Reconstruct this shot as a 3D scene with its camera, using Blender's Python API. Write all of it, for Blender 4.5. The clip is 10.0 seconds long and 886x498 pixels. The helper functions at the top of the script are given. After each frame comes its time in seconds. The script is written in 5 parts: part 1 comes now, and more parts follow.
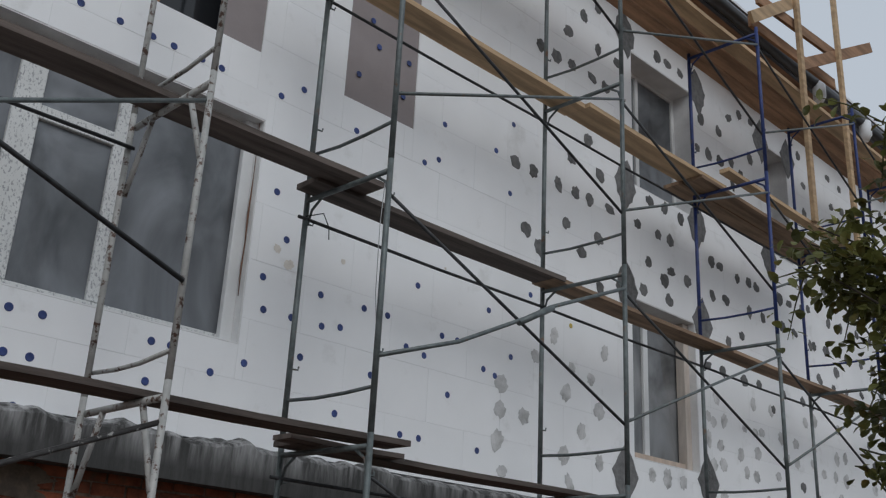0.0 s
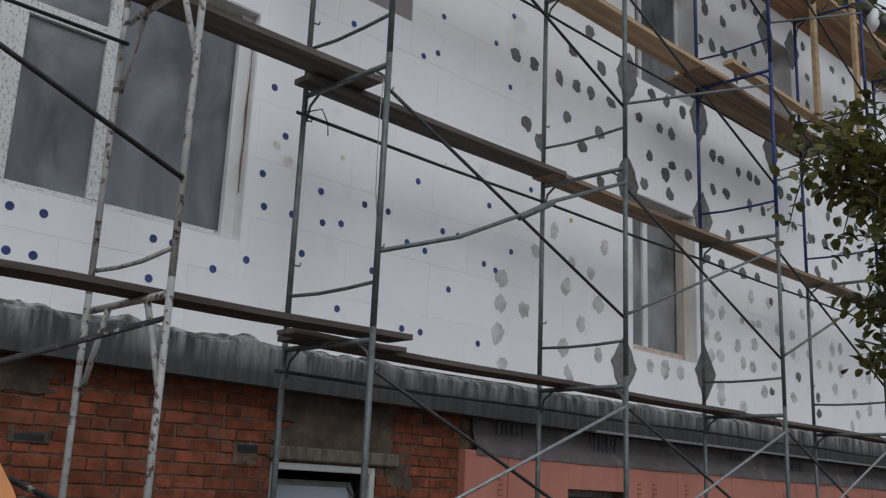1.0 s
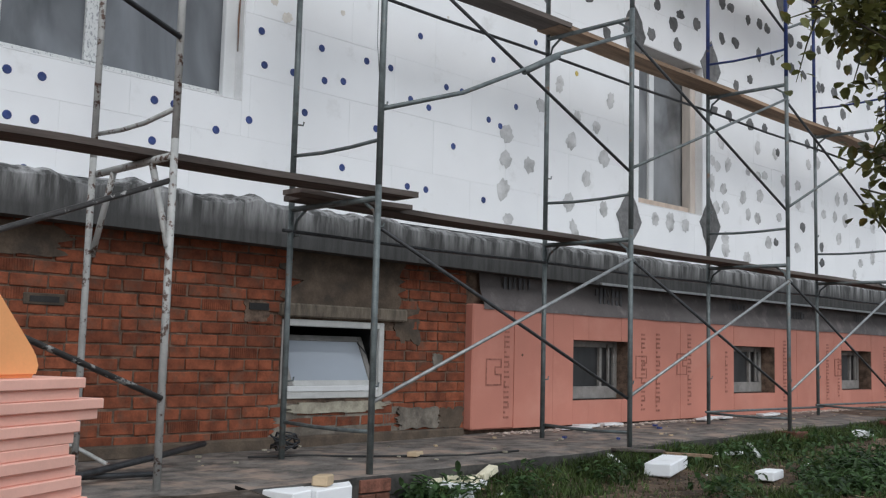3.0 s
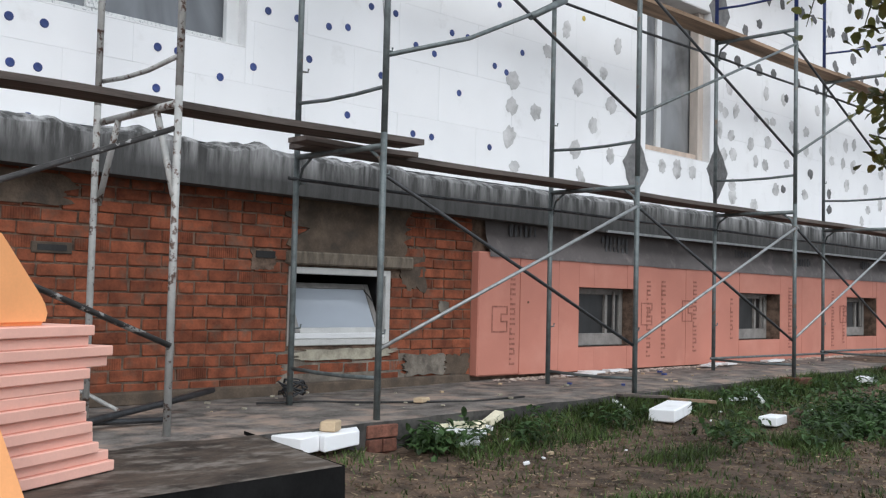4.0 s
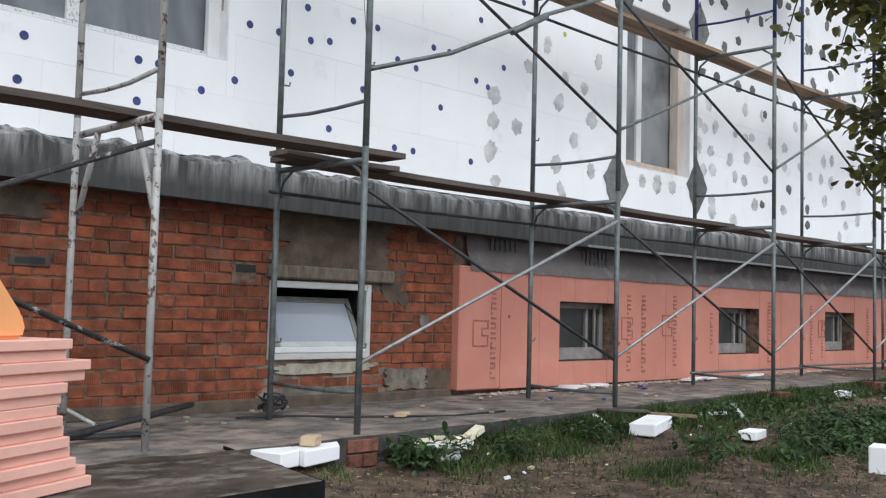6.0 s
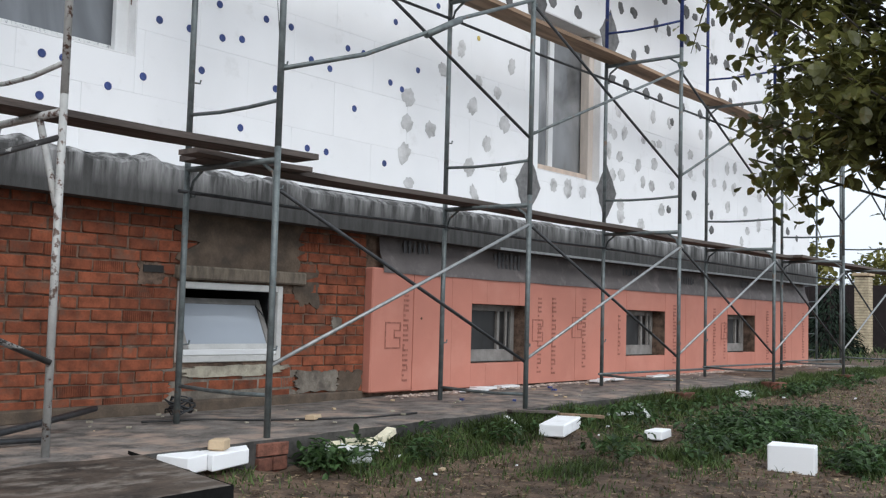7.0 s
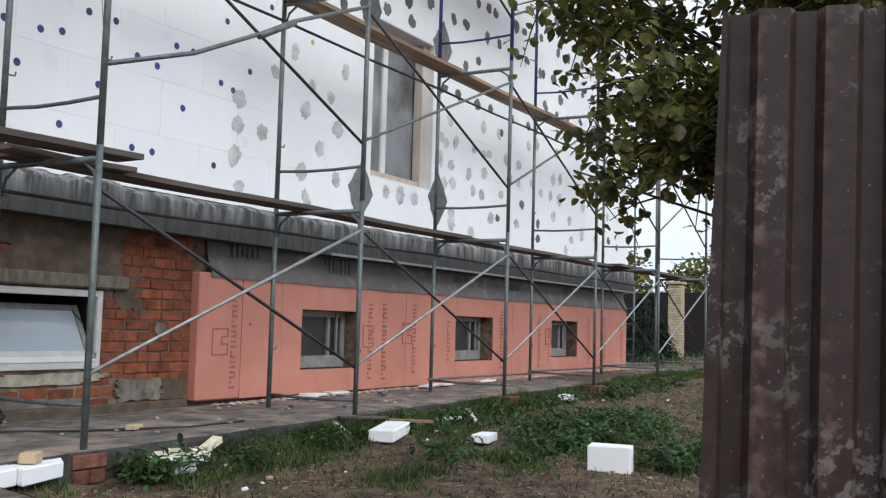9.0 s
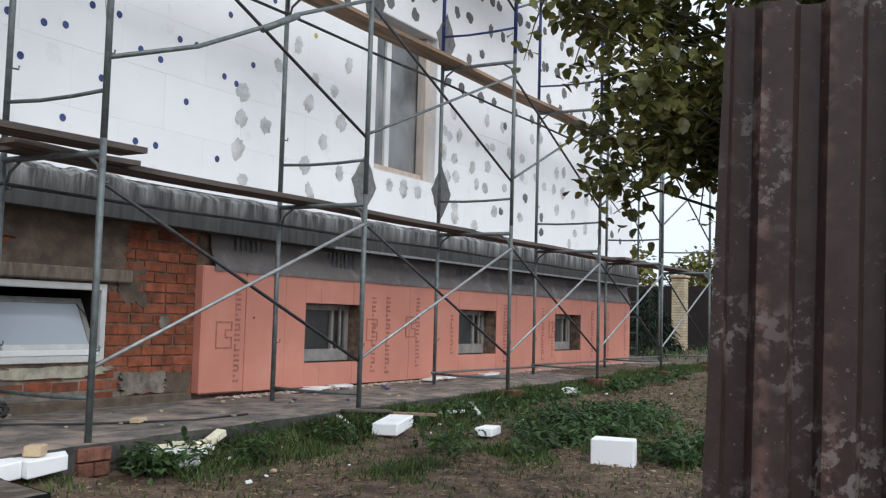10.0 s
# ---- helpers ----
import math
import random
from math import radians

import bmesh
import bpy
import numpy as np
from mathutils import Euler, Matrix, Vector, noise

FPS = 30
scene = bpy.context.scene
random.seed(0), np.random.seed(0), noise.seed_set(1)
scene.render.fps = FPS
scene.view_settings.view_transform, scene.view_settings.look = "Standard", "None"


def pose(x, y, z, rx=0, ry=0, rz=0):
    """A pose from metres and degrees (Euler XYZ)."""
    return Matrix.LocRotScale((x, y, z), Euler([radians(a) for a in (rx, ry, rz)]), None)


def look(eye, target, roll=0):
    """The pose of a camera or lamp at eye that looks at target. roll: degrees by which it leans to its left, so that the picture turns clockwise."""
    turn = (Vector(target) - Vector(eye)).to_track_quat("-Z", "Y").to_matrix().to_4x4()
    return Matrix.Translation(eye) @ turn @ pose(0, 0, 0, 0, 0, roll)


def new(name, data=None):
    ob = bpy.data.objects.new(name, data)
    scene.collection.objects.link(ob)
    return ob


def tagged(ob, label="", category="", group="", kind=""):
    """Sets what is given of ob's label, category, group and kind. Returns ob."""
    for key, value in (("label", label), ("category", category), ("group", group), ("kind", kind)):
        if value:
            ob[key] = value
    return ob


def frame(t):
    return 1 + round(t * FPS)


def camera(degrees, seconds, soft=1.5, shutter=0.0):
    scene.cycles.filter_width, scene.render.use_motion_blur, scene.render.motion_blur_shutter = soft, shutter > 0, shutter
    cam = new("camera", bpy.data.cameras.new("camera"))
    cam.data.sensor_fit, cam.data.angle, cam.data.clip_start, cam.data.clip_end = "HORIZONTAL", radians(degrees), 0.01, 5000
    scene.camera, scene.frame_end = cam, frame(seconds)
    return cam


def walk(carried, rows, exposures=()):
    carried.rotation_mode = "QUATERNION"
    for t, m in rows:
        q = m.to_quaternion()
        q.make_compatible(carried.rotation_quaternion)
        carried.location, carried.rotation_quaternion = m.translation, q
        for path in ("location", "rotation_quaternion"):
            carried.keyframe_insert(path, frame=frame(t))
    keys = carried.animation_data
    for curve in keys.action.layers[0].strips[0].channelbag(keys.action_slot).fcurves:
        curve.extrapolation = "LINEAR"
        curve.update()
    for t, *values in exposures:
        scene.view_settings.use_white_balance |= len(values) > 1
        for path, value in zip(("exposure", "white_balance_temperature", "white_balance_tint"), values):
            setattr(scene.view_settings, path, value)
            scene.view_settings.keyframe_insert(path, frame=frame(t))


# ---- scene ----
cam = camera(48.5, 10.0, soft=1.25)
EYE = (-6.675, -6.525, 0.759)
TURNS = [
    (0.0, 110.216, -2.818, -44.935), (0.5, 107.106, -2.556, -44.799), (1.0, 104.134, -2.410, -44.785),
    (1.5, 101.529, -2.179, -44.762), (2.0, 99.716, -2.080, -44.147), (2.5, 98.911, -2.047, -44.194),
    (3.0, 95.806, -1.450, -44.299), (3.2, 93.503, -1.342, -44.218), (4.3, 92.735, -1.366, -43.937),
    (4.5, 93.165, -1.366, -43.966), (5.0, 93.563, -1.333, -44.013), (5.2, 93.593, -1.333, -44.080),
    (6.3, 93.741, -1.459, -45.584), (6.5, 93.923, -1.416, -46.131), (7.0, 93.847, -1.552, -50.140),
    (7.5, 93.943, -1.556, -52.910), (8.0, 94.159, -1.512, -55.430), (8.5, 94.344, -1.570, -56.609),
    (9.0, 94.458, -1.561, -59.948), (9.5, 94.490, -1.513, -60.632), (10.0, 94.073, -1.570, -59.747)]
walk(cam, [(t, pose(*EYE, rx, ry, rz)) for t, rx, ry, rz in TURNS],
     exposures=[(0.0, -0.75), (1.5, -0.64), (2.5, -0.20), (3.2, 0.0), (4.3, 0.34), (10.0, 0.22)])

# ---- sky and sun: overcast ----
world = bpy.data.worlds.new("overcast_sky")
scene.world = world
world.use_nodes = True
wn = world.node_tree
sky = wn.nodes.new("ShaderNodeTexSky")
sky.sky_type, sky.sun_disc = "NISHITA", False
sky.sun_elevation, sky.sun_rotation = radians(40), radians(209)
sky.air_density, sky.dust_density, sky.ozone_density = 1.0, 6.0, 1.0
hsv = wn.nodes.new("ShaderNodeHueSaturation")
hsv.inputs["Saturation"].default_value = 0.25
wn.links.new(sky.outputs[0], hsv.inputs["Color"])
cloud = wn.nodes.new("ShaderNodeMix")
cloud.data_type = "RGBA"
cloud.inputs[0].default_value = 0.8
cloud.inputs[7].default_value = (6.1, 6.85, 7.8, 1)
wn.links.new(hsv.outputs[0], cloud.inputs[6])
wn.links.new(cloud.outputs[2], wn.nodes["Background"].inputs[0])
wn.nodes["Background"].inputs[1].default_value = 0.15
sun = bpy.data.lights.new("sun", "SUN")
sun.energy, sun.angle, sun.color = 0.85, radians(35), (0.98, 0.99, 1.0)
sun_ob = new("sun", sun)
sun_ob.matrix_world = look((-6, -11, 12), (0, 0, 2))


# ---- materials ----
def mat(name, col, rough=0.8, metal=0.0, vary=0.25, scale=6.0, fine=60.0, bump=0.3, col2=None, spots=None,
        stretch=(1, 1, 1), rand=0.0, island=0.0, spec=0.4, dist=0.01, thin=0.0, fade=None):
    m = bpy.data.materials.new(name)
    m.use_nodes = True
    nt, N = m.node_tree, m.node_tree.nodes
    L = nt.links.new
    b = N["Principled BSDF"]
    b.inputs["Roughness"].default_value, b.inputs["Metallic"].default_value = rough, metal
    b.inputs["Specular IOR Level"].default_value = spec
    geo = N.new("ShaderNodeNewGeometry")
    mp = N.new("ShaderNodeMapping")
    mp.inputs["Scale"].default_value = stretch
    L(geo.outputs["Position"], mp.inputs[0])
    n1, n2 = N.new("ShaderNodeTexNoise"), N.new("ShaderNodeTexNoise")
    n1.inputs["Scale"].default_value, n1.inputs["Detail"].default_value = scale, 5
    n2.inputs["Scale"].default_value, n2.inputs["Detail"].default_value = fine, 4
    L(mp.outputs[0], n1.inputs["Vector"]), L(mp.outputs[0], n2.inputs["Vector"])
    c2 = col2 or tuple(min(1, c * (1 + vary)) for c in col)
    c1 = col if col2 else tuple(c * (1 - vary) for c in col)
    r = N.new("ShaderNodeValToRGB")
    r.color_ramp.elements[0].position, r.color_ramp.elements[1].position = 0.33, 0.67
    r.color_ramp.elements[0].color, r.color_ramp.elements[1].color = (*c1, 1), (*c2, 1)
    add = N.new("ShaderNodeMath")
    add.operation = "MULTIPLY_ADD"
    add.inputs[1].default_value = 0.35
    L(n2.outputs[0], add.inputs[0])
    sub = N.new("ShaderNodeMath")
    sub.operation = "SUBTRACT"
    sub.inputs[1].default_value = 0.175
    L(n1.outputs[0], sub.inputs[0])
    L(sub.outputs[0], add.inputs[2])
    L(add.outputs[0], r.inputs[0])
    out = r.outputs[0]
    if spots:
        scol, sscale, lo, hi = spots
        n3 = N.new("ShaderNodeTexNoise")
        n3.inputs["Scale"].default_value, n3.inputs["Detail"].default_value = sscale, 6
        n3.inputs["Roughness"].default_value = 0.65
        L(mp.outputs[0], n3.inputs["Vector"])
        r3 = N.new("ShaderNodeValToRGB")
        r3.color_ramp.elements[0].position, r3.color_ramp.elements[1].position = lo, hi
        L(n3.outputs[0], r3.inputs[0])
        mx = N.new("ShaderNodeMix")
        mx.data_type = "RGBA"
        mx.inputs[7].default_value = (*scol, 1)
        amount = r3.outputs[0]
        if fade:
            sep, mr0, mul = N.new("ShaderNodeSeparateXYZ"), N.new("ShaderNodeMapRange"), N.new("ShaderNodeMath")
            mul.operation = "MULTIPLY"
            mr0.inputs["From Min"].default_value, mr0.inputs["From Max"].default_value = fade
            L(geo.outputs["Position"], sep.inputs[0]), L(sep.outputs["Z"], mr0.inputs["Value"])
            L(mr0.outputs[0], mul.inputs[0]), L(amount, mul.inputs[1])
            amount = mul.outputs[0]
        L(amount, mx.inputs[0]), L(out, mx.inputs[6])
        out = mx.outputs[2]
    if rand or island:
        hs = N.new("ShaderNodeHueSaturation")
        mr = N.new("ShaderNodeMapRange")
        k = rand or island
        mr.inputs["To Min"].default_value, mr.inputs["To Max"].default_value = 1 - k, 1 + k
        if rand:
            oi = N.new("ShaderNodeObjectInfo")
            L(oi.outputs["Random"], mr.inputs["Value"])
        else:
            L(geo.outputs["Random Per Island"], mr.inputs["Value"])
        L(mr.outputs[0], hs.inputs["Value"]), L(out, hs.inputs["Color"])
        out = hs.outputs[0]
    L(out, b.inputs["Base Color"])
    if thin:
        tr, ms = N.new("ShaderNodeBsdfTranslucent"), N.new("ShaderNodeMixShader")
        ms.inputs[0].default_value = thin
        L(out, tr.inputs["Color"]), L(b.outputs[0], ms.inputs[1]), L(tr.outputs[0], ms.inputs[2])
        L(ms.outputs[0], N["Material Output"].inputs["Surface"])
    if bump:
        bp = N.new("ShaderNodeBump")
        bp.inputs["Strength"].default_value, bp.inputs["Distance"].default_value = bump, dist
        L(add.outputs[0], bp.inputs["Height"])
        L(bp.outputs[0], b.inputs["Normal"])
    return m


M = dict(
    foam=mat("white_foam", (0.90, 0.91, 0.92), 0.85, vary=0.03, scale=1.2, fine=220, bump=0.15, rand=0.012, dist=0.004,
             spots=((0.70, 0.70, 0.69), 2.2, 0.58, 0.80)),
    foam_cream=mat("cream_foam", (0.78, 0.72, 0.54), 0.85, vary=0.08, scale=14, fine=90, bump=0.6),
    mauve=mat("primed_grey_panel", (0.31, 0.275, 0.275), 0.9, vary=0.06, scale=3, fine=120, bump=0.2),
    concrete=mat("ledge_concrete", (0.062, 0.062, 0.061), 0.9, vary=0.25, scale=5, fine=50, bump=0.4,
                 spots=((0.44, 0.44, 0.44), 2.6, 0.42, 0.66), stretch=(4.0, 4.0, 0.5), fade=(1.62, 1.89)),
    slab=mat("pavement_concrete", (0.150, 0.134, 0.120), 0.92, vary=0.55, scale=5.5, fine=55, bump=0.6, stretch=(1, 1.2, 1),
             spots=((0.36, 0.27, 0.215), 2.4, 0.50, 0.66)),
    kerb=mat("wet_dark_concrete", (0.062, 0.058, 0.054), 0.6, vary=0.5, scale=6, fine=40, bump=0.6),
    slab_wet=mat("dark_sheet_top", (0.066, 0.050, 0.038), 0.7, vary=0.6, scale=4.0, fine=45, bump=0.7, stretch=(0.9, 1.5, 1),
                 spots=((0.20, 0.175, 0.15), 4.2, 0.50, 0.64)),
    felt=mat("black_felt", (0.008, 0.008, 0.008), 0.9, spec=0.15, vary=0.4, scale=5, bump=0.5),
    brick=mat("red_brick", (0.212, 0.063, 0.031), 0.95, vary=0.35, scale=9, fine=60, bump=0.5, rand=0.28,
              spots=((0.13, 0.078, 0.055), 6, 0.54, 0.74)),
    old_brick=mat("dull_brick", (0.15, 0.062, 0.042), 0.9, vary=0.4, scale=14, fine=70, bump=0.8, rand=0.25),
    flecked=mat("flecked_dark_steel", (0.05, 0.047, 0.045), 0.5, 0.2, vary=0.3, scale=14, bump=0.3, spots=((0.42, 0.41, 0.39), 11, 0.57, 0.60)),
    bed=mat("pale_mortar_bed", (0.36, 0.33, 0.26), 0.95, vary=0.25, scale=12, bump=0.6),
    mortar=mat("mortar", (0.135, 0.092, 0.067), 0.95, vary=0.5, scale=12, fine=70, bump=0.8),
    mortar_pale=mat("pale_mortar", (0.20, 0.175, 0.145), 0.95, vary=0.35, scale=7, fine=60, bump=0.9, spots=((0.10, 0.085, 0.07), 5, 0.48, 0.66)),
    render_grey=mat("smeared_mortar", (0.118, 0.088, 0.064), 0.95, vary=0.3, scale=6, fine=60, bump=0.8,
                    spots=((0.065, 0.052, 0.042), 5, 0.45, 0.68)),
    pink=mat("pink_foam", (0.56, 0.225, 0.166), 0.7, vary=0.05, scale=2, fine=90, bump=0.12, rand=0.03, dist=0.003,
             spots=((0.63, 0.285, 0.215), 1.6, 0.5, 0.8)),
    pink_pale=mat("pale_pink_foam", (0.84, 0.47, 0.38), 0.7, vary=0.06, scale=4, fine=90, bump=0.2, rand=0.05, dist=0.003),
    orange=mat("orange_foam", (0.93, 0.42, 0.17), 0.65, vary=0.06, scale=3, fine=90, bump=0.15, dist=0.003),
    ink=mat("brown_ink", (0.34, 0.135, 0.10), 0.8, vary=0.25, scale=30, bump=0),
    membrane=mat("grey_membrane", (0.14, 0.122, 0.117), 0.55, vary=0.15, scale=3, fine=40, bump=0.5,
                 spots=((0.27, 0.235, 0.225), 3.4, 0.52, 0.70)),
    membrane_ink=mat("membrane_ink", (0.09, 0.09, 0.095), 0.6, vary=0.2, bump=0),
    blue=mat("blue_plastic", (0.035, 0.06, 0.20), 0.4, vary=0.2, scale=20, bump=0.1, rand=0.2),
    glue=mat("grey_adhesive", (0.15, 0.15, 0.15), 0.92, vary=0.22, scale=14, fine=90, bump=0.7, rand=0.25),
    glue_pale=mat("rubbed_adhesive", (0.66, 0.66, 0.66), 0.92, vary=0.12, scale=14, fine=110, bump=0.3, rand=0.14,
                  spots=((0.33, 0.33, 0.325), 7, 0.44, 0.68)),
    steel=mat("grey_green_steel", (0.13, 0.15, 0.15), 0.5, 0.3, vary=0.25, scale=14, fine=90, bump=0.3,
              spots=((0.15, 0.09, 0.06), 7, 0.6, 0.68)),
    steel_dark=mat("dark_steel", (0.045, 0.047, 0.05), 0.5, 0.3, vary=0.3, scale=14, bump=0.3),
    steel_light=mat("bare_steel_tube", (0.33, 0.34, 0.34), 0.45, 0.5, vary=0.2, scale=14, bump=0.2),
    steel_white=mat("chipped_white_steel", (0.40, 0.40, 0.385), 0.55, 0.1, vary=0.12, scale=14, bump=0.3,
                    spots=((0.10, 0.06, 0.045), 17, 0.55, 0.61)),
    steel_blue=mat("blue_steel", (0.026, 0.044, 0.15), 0.45, 0.1, vary=0.25, scale=14, bump=0.2,
                   spots=((0.12, 0.1, 0.1), 9, 0.62, 0.7)),
    wood_old=mat("weathered_plank", (0.105, 0.085, 0.075), 0.85, vary=0.4, scale=4, fine=40, bump=0.6,
                 stretch=(0.25, 3, 3), rand=0.2),
    wood_mid=mat("brown_plank", (0.26, 0.175, 0.115), 0.85, vary=0.35, scale=4, fine=40, bump=0.6,
                 stretch=(0.25, 3, 3), rand=0.15),
    wood_new=mat("new_timber", (0.46, 0.32, 0.19), 0.75, vary=0.25, scale=4, fine=40, bump=0.4,
                 stretch=(0.3, 3, 3), rand=0.15),
    wood_red=mat("new_timber_soffit", (0.33, 0.19, 0.11), 0.8, vary=0.3, scale=4, fine=40, bump=0.4,
                 stretch=(0.3, 3, 3), rand=0.15),
    pvc=mat("white_pvc", (0.74, 0.75, 0.75), 0.35, vary=0.04, scale=5, bump=0.05),
    pvc_film=mat("pvc_with_film", (0.70, 0.71, 0.70), 0.45, vary=0.05, scale=5, bump=0.1,
                 spots=((0.36, 0.37, 0.38), 60, 0.53, 0.60), stretch=(1, 1, 0.6)),
    pvc_grey=mat("worn_white_pvc", (0.56, 0.56, 0.54), 0.45, vary=0.1, scale=7, bump=0.1),
    # darker copy of the white PVC: shade of the recesses put into the colour
    pvc_dusty=mat("shaded_white_pvc", (0.25, 0.24, 0.225), 0.6, vary=0.2, scale=9, bump=0.2),
    lintel=mat("rough_lintel", (0.175, 0.145, 0.112), 0.95, vary=0.3, scale=9, fine=60, bump=0.9, stretch=(3, 1, 0.6)),
    reveal=mat("plastered_reveal", (0.76, 0.76, 0.76), 0.9, vary=0.08, scale=5, bump=0.3),
    beige=mat("bare_wood_reveal", (0.56, 0.45, 0.37), 0.85, vary=0.12, scale=5, bump=0.3, stretch=(3, 3, 0.5)),
    pale_board=mat("pale_board", (0.60, 0.53, 0.47), 0.85, vary=0.1, scale=5, bump=0.3, stretch=(3, 3, 0.5)),
    room=mat("dark_room", (0.03, 0.03, 0.03), 0.9, vary=0.3, scale=2, bump=0),
    rust=mat("brown_crack", (0.16, 0.09, 0.06), 0.9, vary=0.3, bump=0),
    gutter=mat("black_gutter", (0.02, 0.02, 0.022), 0.35, vary=0.2, bump=0.1),
    roof=mat("pale_roof_sheet", (0.72, 0.74, 0.76), 0.5, vary=0.05, bump=0.1),
    soil=mat("bare_soil", (0.100, 0.066, 0.044), 0.95, vary=0.6, scale=6, fine=45, bump=1.0, dist=0.03,
             spots=((0.13, 0.09, 0.063), 9, 0.50, 0.7)),
    grass=mat("grass_blades", (0.075, 0.112, 0.033), 0.6, vary=0.35, scale=1.5, fine=8, thin=0.4, bump=0, island=0.65),
    weed=mat("weed_leaves", (0.056, 0.104, 0.036), 0.55, vary=0.3, scale=2, fine=8, thin=0.4, bump=0, island=0.65),
    leaf=mat("tree_leaves", (0.130, 0.135, 0.042), 0.42, vary=0.5, scale=3.0, fine=6, thin=0.4, bump=0, island=0.5,
             spots=((0.22, 0.15, 0.04), 7.0, 0.55, 0.70)),
    bark=mat("bark", (0.06, 0.05, 0.04), 0.9, vary=0.3, scale=12, bump=0.8),
    spruce=mat("spruce_needles", (0.010, 0.023, 0.012), 0.95, vary=0.4, scale=5, bump=0, island=0.4),
    far_leaf=mat("far_autumn_leaves", (0.17, 0.16, 0.045), 0.8, vary=0.4, scale=0.8, fine=6, thin=0.4, bump=0, island=0.4),
    far_fence=mat("far_dark_fence", (0.02, 0.014, 0.014), 0.9, vary=0.2, bump=0.1),
    yellow_brick=mat("yellow_brick", (0.50, 0.42, 0.29), 0.9, vary=0.15, scale=8, bump=0.4, rand=0.12),
    cardboard=mat("tan_block", (0.50, 0.38, 0.25), 0.9, vary=0.12, scale=9, bump=0.3),
    stain=mat("tan_stain", (0.73, 0.69, 0.63), 0.9, vary=0.08, scale=20, bump=0),
    yellow=mat("yellow_cap", (0.55, 0.42, 0.10), 0.5, vary=0.1, bump=0),
    cable=mat("black_cable", (0.02, 0.02, 0.02), 0.5, vary=0.2, bump=0),
)


def glass(name, tint, rough, alpha, milky=0.1):
    m = bpy.data.materials.new(name)
    m.use_nodes = True
    nt, N = m.node_tree, m.node_tree.nodes
    b = N["Principled BSDF"]
    b.inputs["Roughness"].default_value = rough
    b.inputs["IOR"].default_value = 1.5
    n = N.new("ShaderNodeTexNoise")
    n.inputs["Scale"].default_value, n.inputs["Detail"].default_value = 1.3, 2
    geo = N.new("ShaderNodeNewGeometry")
    mp = N.new("ShaderNodeMapping")
    mp.inputs["Scale"].default_value = (2.5, 2.5, 1.0)
    mp.inputs["Rotation"].default_value = (0, 0.6, 0)
    nt.links.new(geo.outputs["Position"], mp.inputs[0])
    nt.links.new(mp.outputs[0], n.inputs["Vector"])
    n4 = N.new("ShaderNodeTexNoise")
    n4.inputs["Scale"].default_value, n4.inputs["Detail"].default_value, n4.inputs["Distortion"].default_value = 0.9, 5, 0.8
    crease = N.new("ShaderNodeMapping")
    crease.inputs["Scale"].default_value = (1.7, 1.7, 1.1) if milky > 0.3 else (1, 1, 1)
    crease.inputs["Rotation"].default_value = (0, -0.5, 0)
    nt.links.new(geo.outputs["Position"], crease.inputs[0])
    nt.links.new(crease.outputs[0], n4.inputs["Vector"])
    rp = N.new("ShaderNodeValToRGB")
    rp.color_ramp.elements[0].position, rp.color_ramp.elements[1].position = 0.34, 0.66
    rp.color_ramp.elements[0].color = (*[c * (1 - milky) for c in tint], 1)
    rp.color_ramp.elements[1].color = (*[c * (1 + milky) for c in tint], 1)
    nt.links.new(n4.outputs[0], rp.inputs[0])
    nt.links.new(rp.outputs[0], b.inputs["Base Color"])
    bp = N.new("ShaderNodeBump")
    bp.inputs["Strength"].default_value, bp.inputs["Distance"].default_value = alpha, 0.05
    nt.links.new(n.outputs[0], bp.inputs["Height"])
    nt.links.new(bp.outputs[0], b.inputs["Normal"])
    return m


M["film"] = glass("milky_film_over_glass", (0.155, 0.165, 0.178), 0.22, 0.3, 0.45)
M["film_pale"] = glass("pale_film_over_glass", (0.20, 0.205, 0.21), 0.25, 0.3, 0.5)
M["pane_dusty"] = glass("dusty_basement_glass", (0.035, 0.036, 0.036), 0.42, 0.2, 0.6)
# pale blue base colour paints the sky's reflection on the tilted sash pane
M["pane_pale"] = glass("glass_with_painted_sky", (0.40, 0.44, 0.49), 0.08, 0.05)
M["pane"] = glass("window_glass", (0.02, 0.022, 0.025), 0.04, 0.03)


